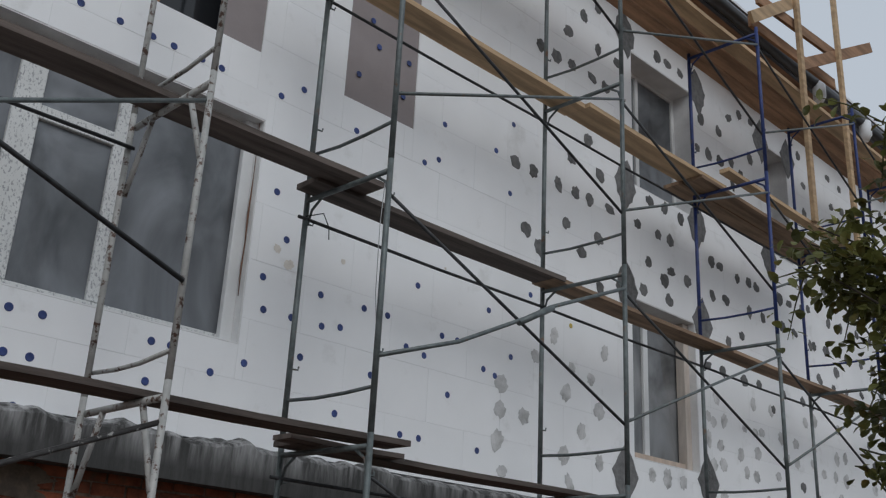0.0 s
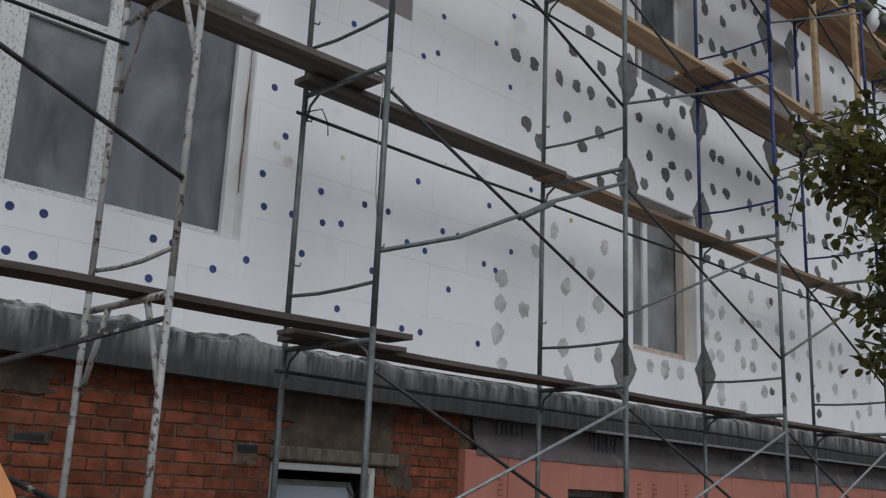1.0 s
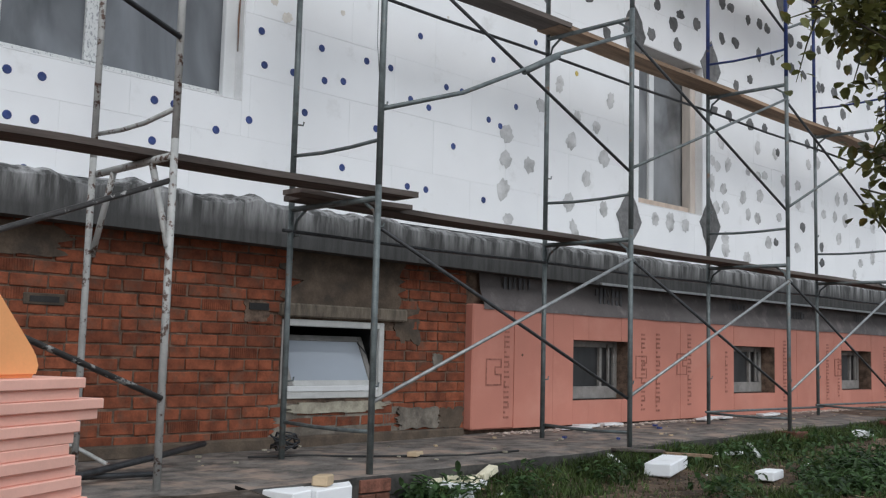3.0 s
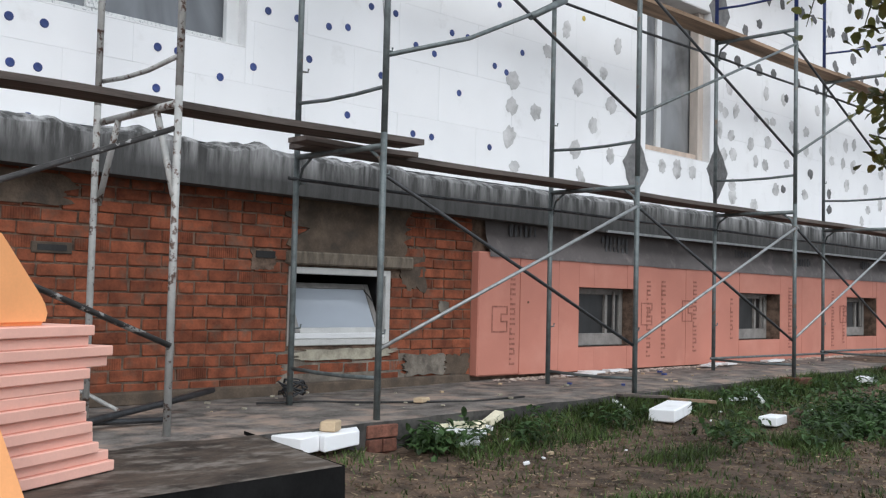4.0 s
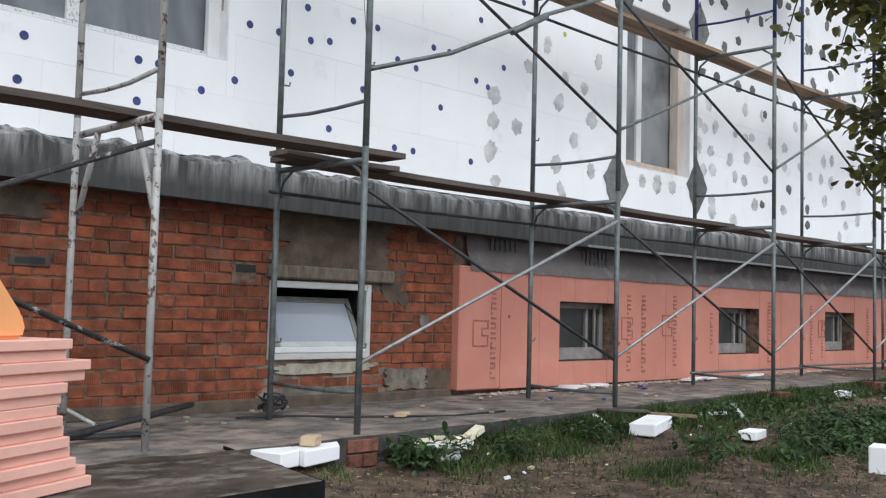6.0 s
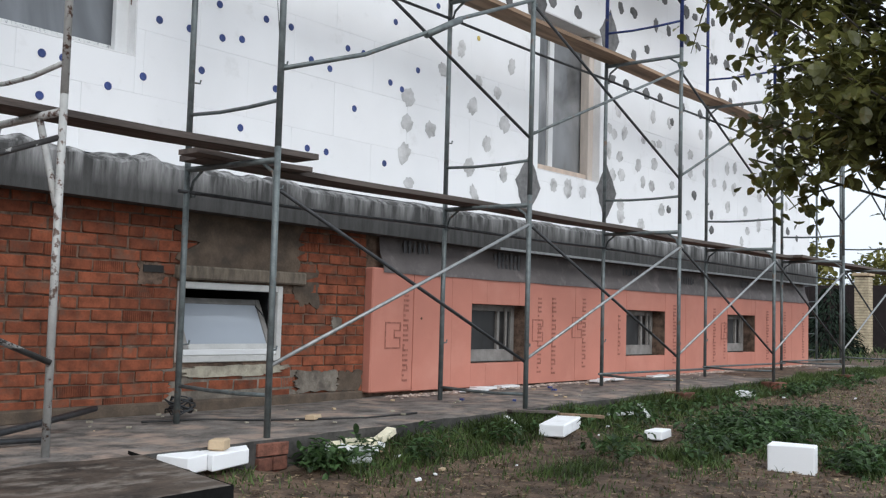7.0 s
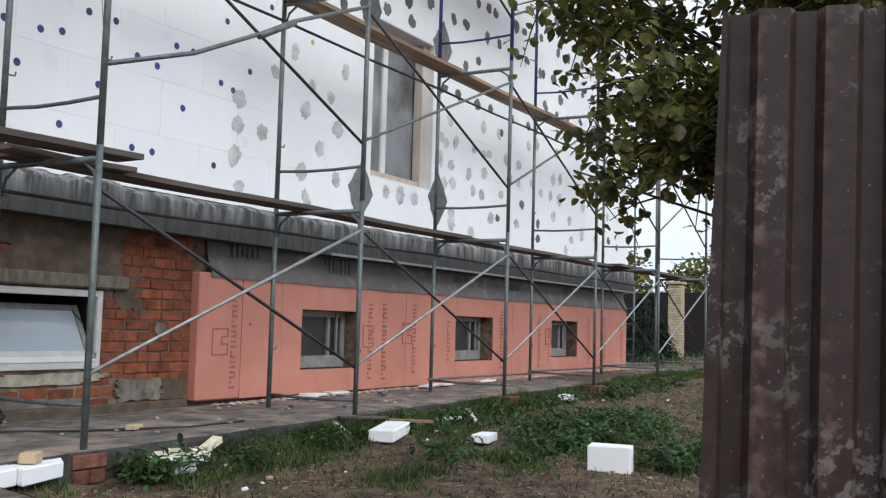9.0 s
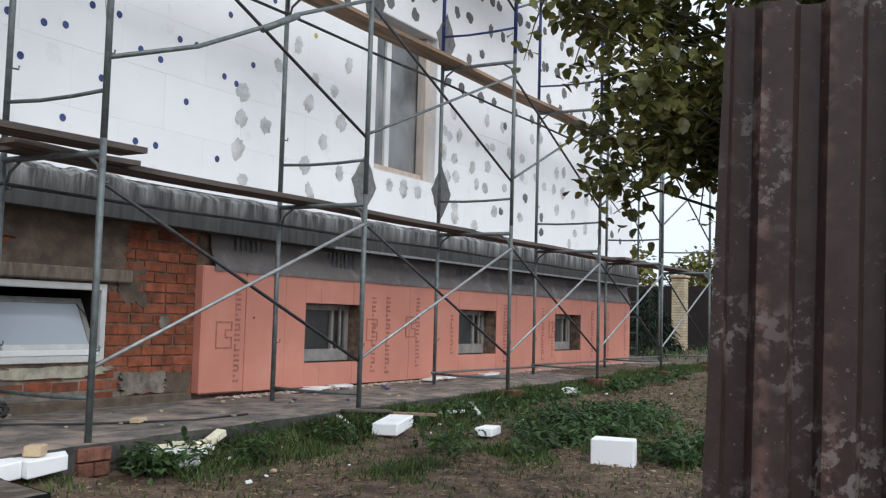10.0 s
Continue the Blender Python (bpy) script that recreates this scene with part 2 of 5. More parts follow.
def flaking_paint(name, pitch):
    """Brown coil-coated sheet: grey flakes in clumps, pink primer showing along the rib edges."""
    m = bpy.data.materials.new(name)
    m.use_nodes = True
    nt, N = m.node_tree, m.node_tree.nodes
    L = nt.links.new
    b = N["Principled BSDF"]
    b.inputs["Roughness"].default_value = 0.42
    tc, sep = N.new("ShaderNodeTexCoord"), N.new("ShaderNodeSeparateXYZ")
    L(tc.outputs["Object"], sep.inputs[0])

    def tex(scale, detail=5, rough=0.6):
        n = N.new("ShaderNodeTexNoise")
        n.inputs["Scale"].default_value, n.inputs["Detail"].default_value, n.inputs["Roughness"].default_value = scale, detail, rough
        L(tc.outputs["Object"], n.inputs["Vector"])
        return n.outputs[0]

    def span(v, lo, hi):
        r = N.new("ShaderNodeMapRange")
        r.inputs["From Min"].default_value, r.inputs["From Max"].default_value = lo, hi
        L(v, r.inputs["Value"])
        return r.outputs[0]

    def calc(op, p, q):
        k = N.new("ShaderNodeMath")
        k.operation = op
        for i, v in enumerate((p, q)):
            if isinstance(v, float):
                k.inputs[i].default_value = v
            else:
                L(v, k.inputs[i])
        return k.outputs[0]

    def blend(fac, base, col):
        x = N.new("ShaderNodeMix")
        x.data_type = "RGBA"
        L(fac, x.inputs[0])
        if isinstance(base, tuple):
            x.inputs[6].default_value = (*base, 1)
        else:
            L(base, x.inputs[6])
        x.inputs[7].default_value = (*col, 1)
        return x.outputs[2]

    fine, mid, clump = tex(70.0), tex(22.0), tex(3.2, 3)
    paint = blend(span(mid, 0.3, 0.7), (0.060, 0.037, 0.033), (0.090, 0.058, 0.052))
    flake = calc("MULTIPLY", span(clump, 0.50, 0.60), span(calc("ADD", calc("MULTIPLY", mid, 0.6), calc("MULTIPLY", fine, 0.4)), 0.515, 0.555))
    speck = span(fine, 0.665, 0.69)
    rib = calc("PINGPONG", calc("ADD", sep.outputs["X"], 0.013), pitch / 2)
    edge = calc("MULTIPLY", span(rib, 0.044, 0.062), calc("MULTIPLY", span(mid, 0.47, 0.58), span(clump, 0.40, 0.55)))
    out = blend(edge, paint, (0.24, 0.135, 0.11))
    out = blend(speck, out, (0.30, 0.21, 0.18))
    out = blend(flake, out, (0.25, 0.215, 0.20))
    L(out, b.inputs["Base Color"])
    bp = N.new("ShaderNodeBump")
    bp.inputs["Strength"].default_value, bp.inputs["Distance"].default_value = 0.25, 0.004
    L(calc("ADD", mid, flake), bp.inputs["Height"])
    L(bp.outputs[0], b.inputs["Normal"])
    return m


M["fence"] = flaking_paint("brown_sheet_paint", 0.130)


# ---- building helpers ----
def mesh_of(name, bm, material, smooth=False):
    me = bpy.data.meshes.new(name)
    bm.to_mesh(me)
    bm.free()
    for q in (material if isinstance(material, (list, tuple)) else [material]):
        me.materials.append(q)
    if smooth:
        for p in me.polygons:
            p.use_smooth = True
    return me


def part(name, bm, material, parent, label="", smooth=False):
    ob = new(name, mesh_of(name, bm, material, smooth))
    if parent is not None:
        ob.parent = parent
    return tagged(ob, label)


def piece(name, me, parent, x=0, y=0, z=0, rz=0, ry=0):
    ob = new(name, me)
    ob.matrix_basis = pose(x, y, z, 0, ry, rz)
    ob.parent = parent
    return ob


def thing(name, label, category, group="", kind="", at=(0, 0, 0), rz=0):
    ob = new(name)
    ob.empty_display_size = 0.1
    ob.matrix_basis = pose(*at, 0, 0, rz)
    return tagged(ob, label, category, group, kind)


def box(x0, x1, y0, y1, z0, z1, bevel=0.0, bm=None, m=None):
    bm = bm or bmesh.new()
    vs = bmesh.ops.create_cube(bm, size=1)["verts"]
    for v in vs:
        v.co = Vector(((x0 + x1) / 2 + v.co.x * (x1 - x0), (y0 + y1) / 2 + v.co.y * (y1 - y0), (z0 + z1) / 2 + v.co.z * (z1 - z0)))
        if m is not None:
            v.co = m @ v.co
    if bevel:
        es = list({e for v in vs for e in v.link_edges})
        bmesh.ops.bevel(bm, geom=es, offset=bevel, segments=1, affect="EDGES")
    return bm


def tube(points, r=0.024, sides=8, bm=None, caps=True):
    bm = bm or bmesh.new()
    pts = [Vector(p) for p in points]
    rings = []
    for i, p in enumerate(pts):
        d = (pts[min(i + 1, len(pts) - 1)] - pts[max(i - 1, 0)]).normalized()
        a = d.orthogonal().normalized()
        if abs(d.z) < 0.9:
            a = d.cross(Vector((0, 0, 1))).normalized()
        b = d.cross(a)
        rr = r[i] if isinstance(r, (list, tuple)) else r
        rings.append([bm.verts.new(p + (a * math.cos(2 * math.pi * k / sides) + b * math.sin(2 * math.pi * k / sides)) * rr) for k in range(sides)])
    for q, s in zip(rings, rings[1:]):
        for k in range(sides):
            f = bm.faces.new((q[k], q[(k + 1) % sides], s[(k + 1) % sides], s[k]))
            f.smooth = True
    if caps:
        bm.faces.new(rings[0][::-1]), bm.faces.new(rings[-1])
    return bm


def disc(r, depth, sides=10, dome=0.0, ragged=0.0, rng=None, tall=1.0, point=0.0):
    """A cap that stands on the plane y = 0 and looks towards -y."""
    bm = bmesh.new()
    back, front = [], []
    for k in range(sides):
        a = 2 * math.pi * k / sides
        q = r * (1 + (rng.uniform(-ragged, ragged) if rng else 0))
        q *= 1 - point + point * 1.12 / (abs(math.cos(a)) + abs(math.sin(a)))
        back.append(bm.verts.new((q * math.cos(a), 0, q * tall * math.sin(a))))
        front.append(bm.verts.new((q * 0.88 * math.cos(a), -depth, q * 0.88 * tall * math.sin(a))))
    c = bm.verts.new((0, -depth - dome, 0))
    for k in range(sides):
        j = (k + 1) % sides
        bm.faces.new((back[j], back[k], front[k], front[j]))
        bm.faces.new((front[j], front[k], c))
    return bm


def cut_spans(a, b, holes):
    """The stretches of a..b outside the holes."""
    out, at = [], a
    for h0, h1 in sorted(holes):
        if h1 <= at or h0 >= b:
            continue
        if h0 > at:
            out.append((at, h0))
        at = max(at, h1)
    if at < b:
        out.append((at, b))
    return out


# ---- ground ----
def ground_height(x, y):
    """Lawn level: a little lower near the terrace, rising along the house."""
    rise = -0.31 + 0.017 * max(0.0, min(x, 9.0) + 2.0)
    edge = -1.62 + 0.036 * (x + 2.5)
    if x > -3.9:
        rise += 0.15 * math.exp(-max(0.0, edge - y) / 0.35) * (1 - 0.75 * math.exp(-((x + 2.42) / 0.32) ** 2))
    return rise + 0.025 * noise.noise((x * 0.9, y * 0.9, 3.1)) + 0.012 * noise.noise((x * 4, y * 4, 7.7))


def grid_lines(lo, hi, inner_lo, inner_hi, step, far):
    out, v = [], inner_lo
    while v < inner_hi:
        out.append(v)
        v += step
    out.append(inner_hi)
    k, s = inner_hi, step
    while k < hi:
        s *= far
        k += s
        out.append(min(k, hi))
    k, s = inner_lo, step
    while k > lo:
        s *= far
        k -= s
        out.insert(0, max(k, lo))
    return out


bm = bmesh.new()
gx, gy = grid_lines(-400, 900, -7.5, 15, 0.22, 1.6), grid_lines(-500, 600, -7.5, 0.4, 0.2, 1.6)
gv = [[bm.verts.new((x, y, ground_height(x, y) if -40 < x < 60 and -40 < y < 40 else -0.2)) for y in gy] for x in gx]
for i in range(len(gx) - 1):
    for j in range(len(gy) - 1):
        bm.faces.new((gv[i][j], gv[i + 1][j], gv[i + 1][j + 1], gv[i][j + 1]))
tagged(part("ground", bm, M["soil"], None, smooth=True), "bare brown soil yard with patches of grass", "ground", kind="structure")

# concrete apron along the house, with a broken front edge
bm = bmesh.new()
xs = [-9.5 + 0.13 * i for i in range(170)]
top_f, bot_f, top_b = [], [], []
for x in xs:
    z = -0.062 + 0.0062 * (x + 3.0)
    z = max(z, -0.075)
    edge = -1.62 + 0.036 * (x + 2.5) + 0.05 * noise.noise((x * 2.1, 0, 0)) + 0.03 * noise.noise((x * 9, 1, 0))
    top_f.append(bm.verts.new((x, edge, z - 0.006 + 0.006 * noise.noise((x * 5, 3, 0)))))
    bot_f.append(bm.verts.new((x, edge + 0.03, -0.6)))
    top_b.append([bm.verts.new((x, edge + (0.16 - edge) * k, z + 0.012 * noise.noise((x * 2, k * 6, 5)))) for k in (0.08, 0.3, 0.55, 0.8, 1.0)])
for i in range(len(xs) - 1):
    bm.faces.new((bot_f[i], bot_f[i + 1], top_f[i + 1], top_f[i])).material_index = 1
    rowa, rowb = [top_f[i]] + top_b[i], [top_f[i + 1]] + top_b[i + 1]
    for k in range(5):
        bm.faces.new((rowa[k], rowb[k], rowb[k + 1], rowa[k + 1]))
bm.faces.new((bot_f[-1], top_b[-1][-1], top_b[-1][0], top_f[-1]))
bmesh.ops.recalc_face_normals(bm, faces=bm.faces)
tagged(part("pavement", bm, [M["slab"], M["kerb"]], None), "rough grey concrete apron along the house foot", "pavement", kind="structure")

# raised terrace covered with dark sheet
terrace = thing("terrace", "raised terrace with stained dark covering and black skirt", "terrace", kind="structure")
bm = bmesh.new()
nx, ny = 34, 16
tv = [[bm.verts.new((-9.5 + (5.733 + 0.204 * 1.25 * j / ny) * i / nx + (0.03 * noise.noise((j * 0.5, i, 2)) if i == nx else 0),
                     -2.858 - 0.09 * 5.733 * (1 - i / nx) + (1.38 + 0.09 * 5.733 * (1 - i / nx) + 0.12 * noise.noise((i * 0.6, 4, 0)) - 0.25 * i / nx) * j / ny + (0.02 * noise.noise((i * 0.7, 0, 0)) if j == 0 else 0),
                     -0.048 + 0.008 * noise.noise((i * 0.5, j * 0.5, 9)) - (0.02 if j == ny else 0))) for j in range(ny + 1)] for i in range(nx + 1)]
for i in range(nx):
    for j in range(ny):
        bm.faces.new((tv[i][j], tv[i + 1][j], tv[i + 1][j + 1], tv[i][j + 1]))
part("covering", bm, M["slab_wet"], terrace, smooth=True)
bm = bmesh.new()
prev = None
for i in range(40):
    x = -9.5 + 5.737 * i / 39
    fy = -2.87 + 0.09 * (x + 3.763)
    a, b, c = bm.verts.new((x, fy, -0.044)), bm.verts.new((x, fy - 0.012 - 0.015 * noise.noise((x * 3, 0, 1)), -0.2)), bm.verts.new((x, fy, -0.5))
    if prev:
        bm.faces.new((prev[1], b, a, prev[0])), bm.faces.new((prev[2], c, b, prev[1]))
    prev = (a, b, c)
e0, e1, e2, e3 = (bm.verts.new(p) for p in ((-3.763, -2.87, -0.045), (-3.505, -1.6, -0.047), (-3.505, -1.6, -0.5), (-3.763, -2.87, -0.5)))
bm.faces.new((e3, e2, e1, e0))
part("skirt", bm, M["felt"], terrace, "black roofing felt skirt")

# ---- house ----
W1 = (-6.0, -2.572, 2.647, 4.62)
W2 = (-4.7, -2.70, 5.23, 7.2)
W3 = (-1.77, -0.88, 5.21, 7.2)
W4 = (2.80, 4.20, 2.50, 4.42)
W5 = (2.87, 4.36, 5.93, 7.86)
W6 = (6.42, 7.15, 6.05, 7.85)
UPPER = [W1, W2, W3, W4, W5, W6]
B0 = (-2.035, -0.96, 0.325, 0.972)
B1, B2, B3 = (1.62, 2.68, 0.25, 0.89), (4.95, 6.05, 0.28, 0.895), (8.15, 9.24, 0.29, 0.89)
END = 11.72
house = thing("house_wall", "house wall of red brick below and white foam boards above", "wall", kind="structure")


def wall_core(name, x0, x1, y0, y1, z0, z1, holes, material, parent):
    """A thick wall with openings through it."""
    xsplit = sorted({x0, x1, *[v for h in holes for v in h[:2] if x0 < v < x1]})
    bm = bmesh.new()
    for a, b in zip(xsplit, xsplit[1:]):
        cols = [(h[2], h[3]) for h in holes if h[0] < (a + b) / 2 < h[1]]
        for c, d in cut_spans(z0, z1, cols):
            box(a, b, y0, y1, c, d, bm=bm)
    bmesh.ops.remove_doubles(bm, verts=bm.verts, dist=1e-5)
    return part(name, bm, material, parent)


wall_core("masonry", -9.5, END, 0.102, 0.45, -0.6, 1.56, [B0, B1, B2, B3], M["mortar"], house)
wall_core("upper_masonry", -9.5, END, 0.10, 0.45, 1.56, 9.0, UPPER, M["reveal"], house)
bm = box(END - 0.3, END, 0.46, 9.0, -0.6, 9.0)
part("end_wall", bm, M["reveal"], house)
bm = box(-9.5, END, 8.7, 9.0, -0.6, 9.0)
part("back_wall", bm, M["reveal"], house)

# concrete ledge with ragged plaster top
bm = bmesh.new()
prev = None
n = 420
for i in range(n + 1):
    x = -9.5 + (END + 0.02 + 9.5) * i / n
    amp = 0.05 if x < -0.9 else 0.018
    foot = max(1.49, min(1.55, 1.545 - 0.010 * (x + 4)))
    top = 1.862 + (0.025 if x < -1.0 else 0.006 * max(0.0, x)) + amp * noise.noise((x * 2.2, 0, 4)) + amp * 0.6 * noise.noise((x * 8, 0, 8))
    brow = top - 0.065 + amp * 0.5 * noise.noise((x * 3.1, 4, 1))
    ring = [bm.verts.new(p) for p in ((x, 0.42, foot + 0.01), (x, -0.13, foot), (x, -0.13 + 0.004 * noise.noise((x * 3, 2, 2)), brow), (x, -0.10, brow + 0.03), (x, -0.006, top), (x, 0.1, top + 0.01))]
    if prev:
        for k in range(5):
            bm.faces.new((prev[k], ring[k], ring[k + 1], prev[k + 1]))
    prev = ring
bm.faces.new(prev)
bmesh.ops.recalc_face_normals(bm, faces=bm.faces)
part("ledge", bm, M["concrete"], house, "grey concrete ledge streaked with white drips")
strip_bm = bmesh.new()
for i in range(20):
    x = 1.9 + (END - 1.9) * i / 20
    f = max(1.49, min(1.55, 1.545 - 0.010 * (x + 4)))
    box(x, x + (END - 1.9) / 20 - 0.002, -0.155, -0.132, f - 0.004, f + 0.022, bm=strip_bm)
part("drip_strip", strip_bm, M["steel_light"], house, "pale metal drip strip along the ledge")

# smeared mortar round the basement window
rng = random.Random(5)


def smear(x0, x1, z0, z1, y, seed):
    bm = bmesh.new()
    rg = random.Random(seed)
    pts = []
    for k in range(64):
        a = 2 * math.pi * k / 64
        c, s = math.cos(a), math.sin(a)
        q = min(1 / max(abs(c), abs(s)), 1.3)
        q *= 1 - 0.10 + 0.24 * noise.noise((c * 2.2, s * 2.2, seed)) + 0.16 * noise.noise((c * 7, s * 7, seed + 5)) + rg.uniform(-0.025, 0.025)
        pts.append(((x0 + x1) / 2 + (x1 - x0) / 2 * c * q, (z0 + z1) / 2 + (z1 - z0) / 2 * s * q))
    f = [bm.verts.new((x, y, z)) for x, z in pts]
    bk = [bm.verts.new((x + rg.uniform(-.01, .01), y + 0.03, z)) for x, z in pts]
    bm.faces.new(f)
    for k in range(64):
        bm.faces.new((f[k], bk[k], bk[(k + 1) % 64], f[(k + 1) % 64]))
    bmesh.ops.recalc_face_normals(bm, faces=bm.faces)
    return bm


part("mortar_smear", smear(-2.08, -0.70, 1.06, 1.60, 0.077, 1), M["render_grey"], house, "grey mortar above the window")
part("lintel", box(-2.08, -0.72, 0.035, 0.3, 0.990, 1.10, 0.014), M["lintel"], house, "rough concrete lintel")
part("mortar_smear", smear(-5.6, -3.75, 1.30, 1.55, 0.077, 2), M["render_grey"], house, "grey mortar patch")
part("mortar_smear", smear(-2.42, -2.17, 0.93, 1.11, 0.079, 3), M["mortar"], house, "grey mortar patch")
part("mortar_smear", smear(-2.16, -0.70, -0.01, 0.30, 0.0915, 9), M["mortar_pale"], house, "pale mortar smeared over the bricks under the window")
part("cement_patch", smear(-0.80, -0.24, 0.03, 0.235, 0.068, 4), M["mortar_pale"], house, "pale cement patch at the wall foot")
part("cement_patch", smear(-0.28, 0.06, 0.02, 0.225, 0.074, 14), M["render_grey"], house, "brown cement patch at the wall foot")
part("mortar_smear", smear(-0.84, -0.52, 0.80, 1.20, 0.0865, 17), M["render_grey"], house, "grey mortar smeared beside the lintel")
part("mortar_smear", smear(-0.36, -0.22, 0.60, 0.72, 0.083, 19), M["mortar_pale"], house, "small pale mortar dab on the bricks")
part("mortar_smear", smear(-2.02, -0.9, 0.20, 0.30, 0.07, 6), M["bed"], house, "whitish mortar bed under the window")
part("foot_strip", box(-9.5, 0.02, 0.02, 0.11, -0.07, 0.028, 0.012), M["render_grey"], house, "low concrete strip along the wall foot")


part("vent_surround", box(-4.12, -3.84, 0.082, 0.112, 0.985, 1.065, 0.006), M["render_grey"], house, "mortar rim round a missing brick")
part("vent_hole", box(-4.08, -3.88, 0.079, 0.084, 1.005, 1.045), M["room"], house, "dark gap of a missing brick")
part("vent_hole", box(-2.37, -2.19, 0.071, 0.079, 1.03, 1.085), M["room"], house, "dark gap of a missing brick")

# ---- windows ----
def rail(x0, x1, y0, y1, z0, z1):
    return box(x0, x1, y0, y1, z0, z1, 0.006)


def window(name, label, hole, y, frame_mat, pane_mat, fw=0.07, mullions=(), bars=(), sill=None, depth=0.07):
    x0, x1, z0, z1 = hole
    w = thing(name, label, "window", kind="structure")
    part("frame_stile", rail(x0, x0 + fw, y, y + depth, z0, z1), frame_mat, w)
    part("frame_stile", rail(x1 - fw, x1, y, y + depth, z0, z1), frame_mat, w)
    part("frame_rail", rail(x0 + fw, x1 - fw, y, y + depth, z0, z0 + fw), frame_mat, w)
    part("frame_rail", rail(x0 + fw, x1 - fw, y, y + depth, z1 - fw, z1), frame_mat, w)
    cuts = [x0 + fw]
    for mx, mw in mullions:
        part("mullion", rail(mx - mw / 2, mx + mw / 2, y - 0.006, y + depth, z0 + fw, z1 - fw), frame_mat, w)
        cuts += [mx - mw / 2, mx + mw / 2]
    cuts.append(x1 - fw)
    for a, b in zip(cuts[::2], cuts[1::2]):
        zz = [z0 + fw]
        for bz, bw, pane_i in bars:
            if a <= pane_i <= b:
                part("sash_bar", rail(a, b, y - 0.008, y + depth, bz - bw / 2, bz + bw / 2), frame_mat, w)
                zz += [bz - bw / 2, bz + bw / 2]
        zz.append(z1 - fw)
        for c, d in zip(zz[::2], zz[1::2]) if pane_mat else ():
            bm = bmesh.new()
            nn = 18 if pane_mat in (M["film"], M["film_pale"]) else 4
            gv = [[bm.verts.new((a + (b - a) * i / nn, y + 0.03 + ((0.02 * noise.noise((i * .22 + a * 3, j * .22, c)) + 0.016 * math.sin((i * 0.75 + j * 0.5) * 1.9 + 2.0 * noise.noise((i * .3, j * .2, a))) * max(0, noise.noise((i * .15 + a, j * .15, 5)) + 0.15)) if nn == 18 and 0 < i < nn and 0 < j < nn else 0), c + (d - c) * j / nn)) for j in range(nn + 1)] for i in range(nn + 1)]
            for i in range(nn):
                for j in range(nn):
                    bm.faces.new((gv[i][j], gv[i + 1][j], gv[i + 1][j + 1], gv[i][j + 1]))
            part("pane", bm, pane_mat, w, smooth=True)
    if sill:
        part("sill", box(x0 - 0.02, x1 + 0.02, sill[0], y + 0.01, z0 - 0.025, z0, 0.005), sill[1], w)
    return w


def room_box(hole, y):
    """Dark room behind a window."""
    x0, x1, z0, z1 = hole
    bm = box(x0 - 0.3, x1 + 0.3, y, y + 1.5, z0 - 0.3, z1 + 0.3)
    bmesh.ops.delete(bm, geom=[f for f in bm.faces if f.calc_center_median().y < y + 0.01], context="FACES_ONLY")
    bmesh.ops.reverse_faces(bm, faces=bm.faces)
    return bm


window("window_1", "wide white window with protective film and milky plastic sheeting", W1, 0.16, M["pvc_film"], M["film"], 0.085,
       mullions=((-4.47, 0.2), (-3.72, 0.13)), bars=((4.02, 0.11, -4.1),), sill=None)
window("window_2", "dark upper window opening", W2, 0.26, M["wood_red"], M["pane"], 0.06, mullions=((-3.6, 0.05),))
window("window_4", "ground floor window under plastic sheeting with bare reveal", W4, 0.22, M["pvc"], M["film_pale"], 0.08, mullions=((3.38, 0.10),))
window("window_5", "upper white window behind the scaffold", W5, 0.30, M["pvc"], M["film"], 0.07, mullions=((3.42, 0.07),))
window("window_6", "narrow upper window", W6, 0.30, M["pvc"], M["film"], 0.06)
for nm, hole in (("window_7", B1), ("window_8", B2), ("window_9", B3)):
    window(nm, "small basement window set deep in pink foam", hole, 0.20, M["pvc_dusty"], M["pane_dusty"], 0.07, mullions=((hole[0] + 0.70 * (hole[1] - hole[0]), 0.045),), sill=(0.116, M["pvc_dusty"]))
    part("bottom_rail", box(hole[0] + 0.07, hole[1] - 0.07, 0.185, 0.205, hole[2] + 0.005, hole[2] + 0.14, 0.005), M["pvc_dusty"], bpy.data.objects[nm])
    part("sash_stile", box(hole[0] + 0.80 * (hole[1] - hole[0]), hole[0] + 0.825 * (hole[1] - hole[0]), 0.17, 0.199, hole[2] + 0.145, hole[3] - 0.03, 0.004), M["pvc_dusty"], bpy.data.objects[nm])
w = window("window_10", "white basement window with a tilted open sash", B0, 0.075, M["pvc_grey"], None, 0.055, depth=0.09)
part("dark_inside", room_box((B0[0] + 0.31, B0[1] - 0.31, B0[2] + 0.31, B0[3] - 0.31), 0.166), M["room"], w, "dark room behind the open sash")
part("bottom_board", box(B0[0] + 0.06, B0[1] - 0.06, 0.07, 0.12, 0.381, 0.43, 0.006), M["pvc"], w)
tilt = pose((B0[0] + B0[1]) / 2, 0.088, 0.431, -27)
# stiles and top rail take the PVC colour with painted shade
sash = part("sash", box(-0.46, -0.41, 0, 0.05, 0, 0.47, 0.005, m=tilt), M["pvc_dusty"], w)
for a, b, c, d, mt in ((0.41, 0.46, 0, 0.47, "pvc_dusty"), (-0.409, 0.409, 0, 0.05, "pvc_grey"), (-0.409, 0.409, 0.42, 0.47, "pvc_dusty")):
    part("sash_rail", box(a, b, 0, 0.05, c, d, 0.005, m=tilt), M[mt], sash)
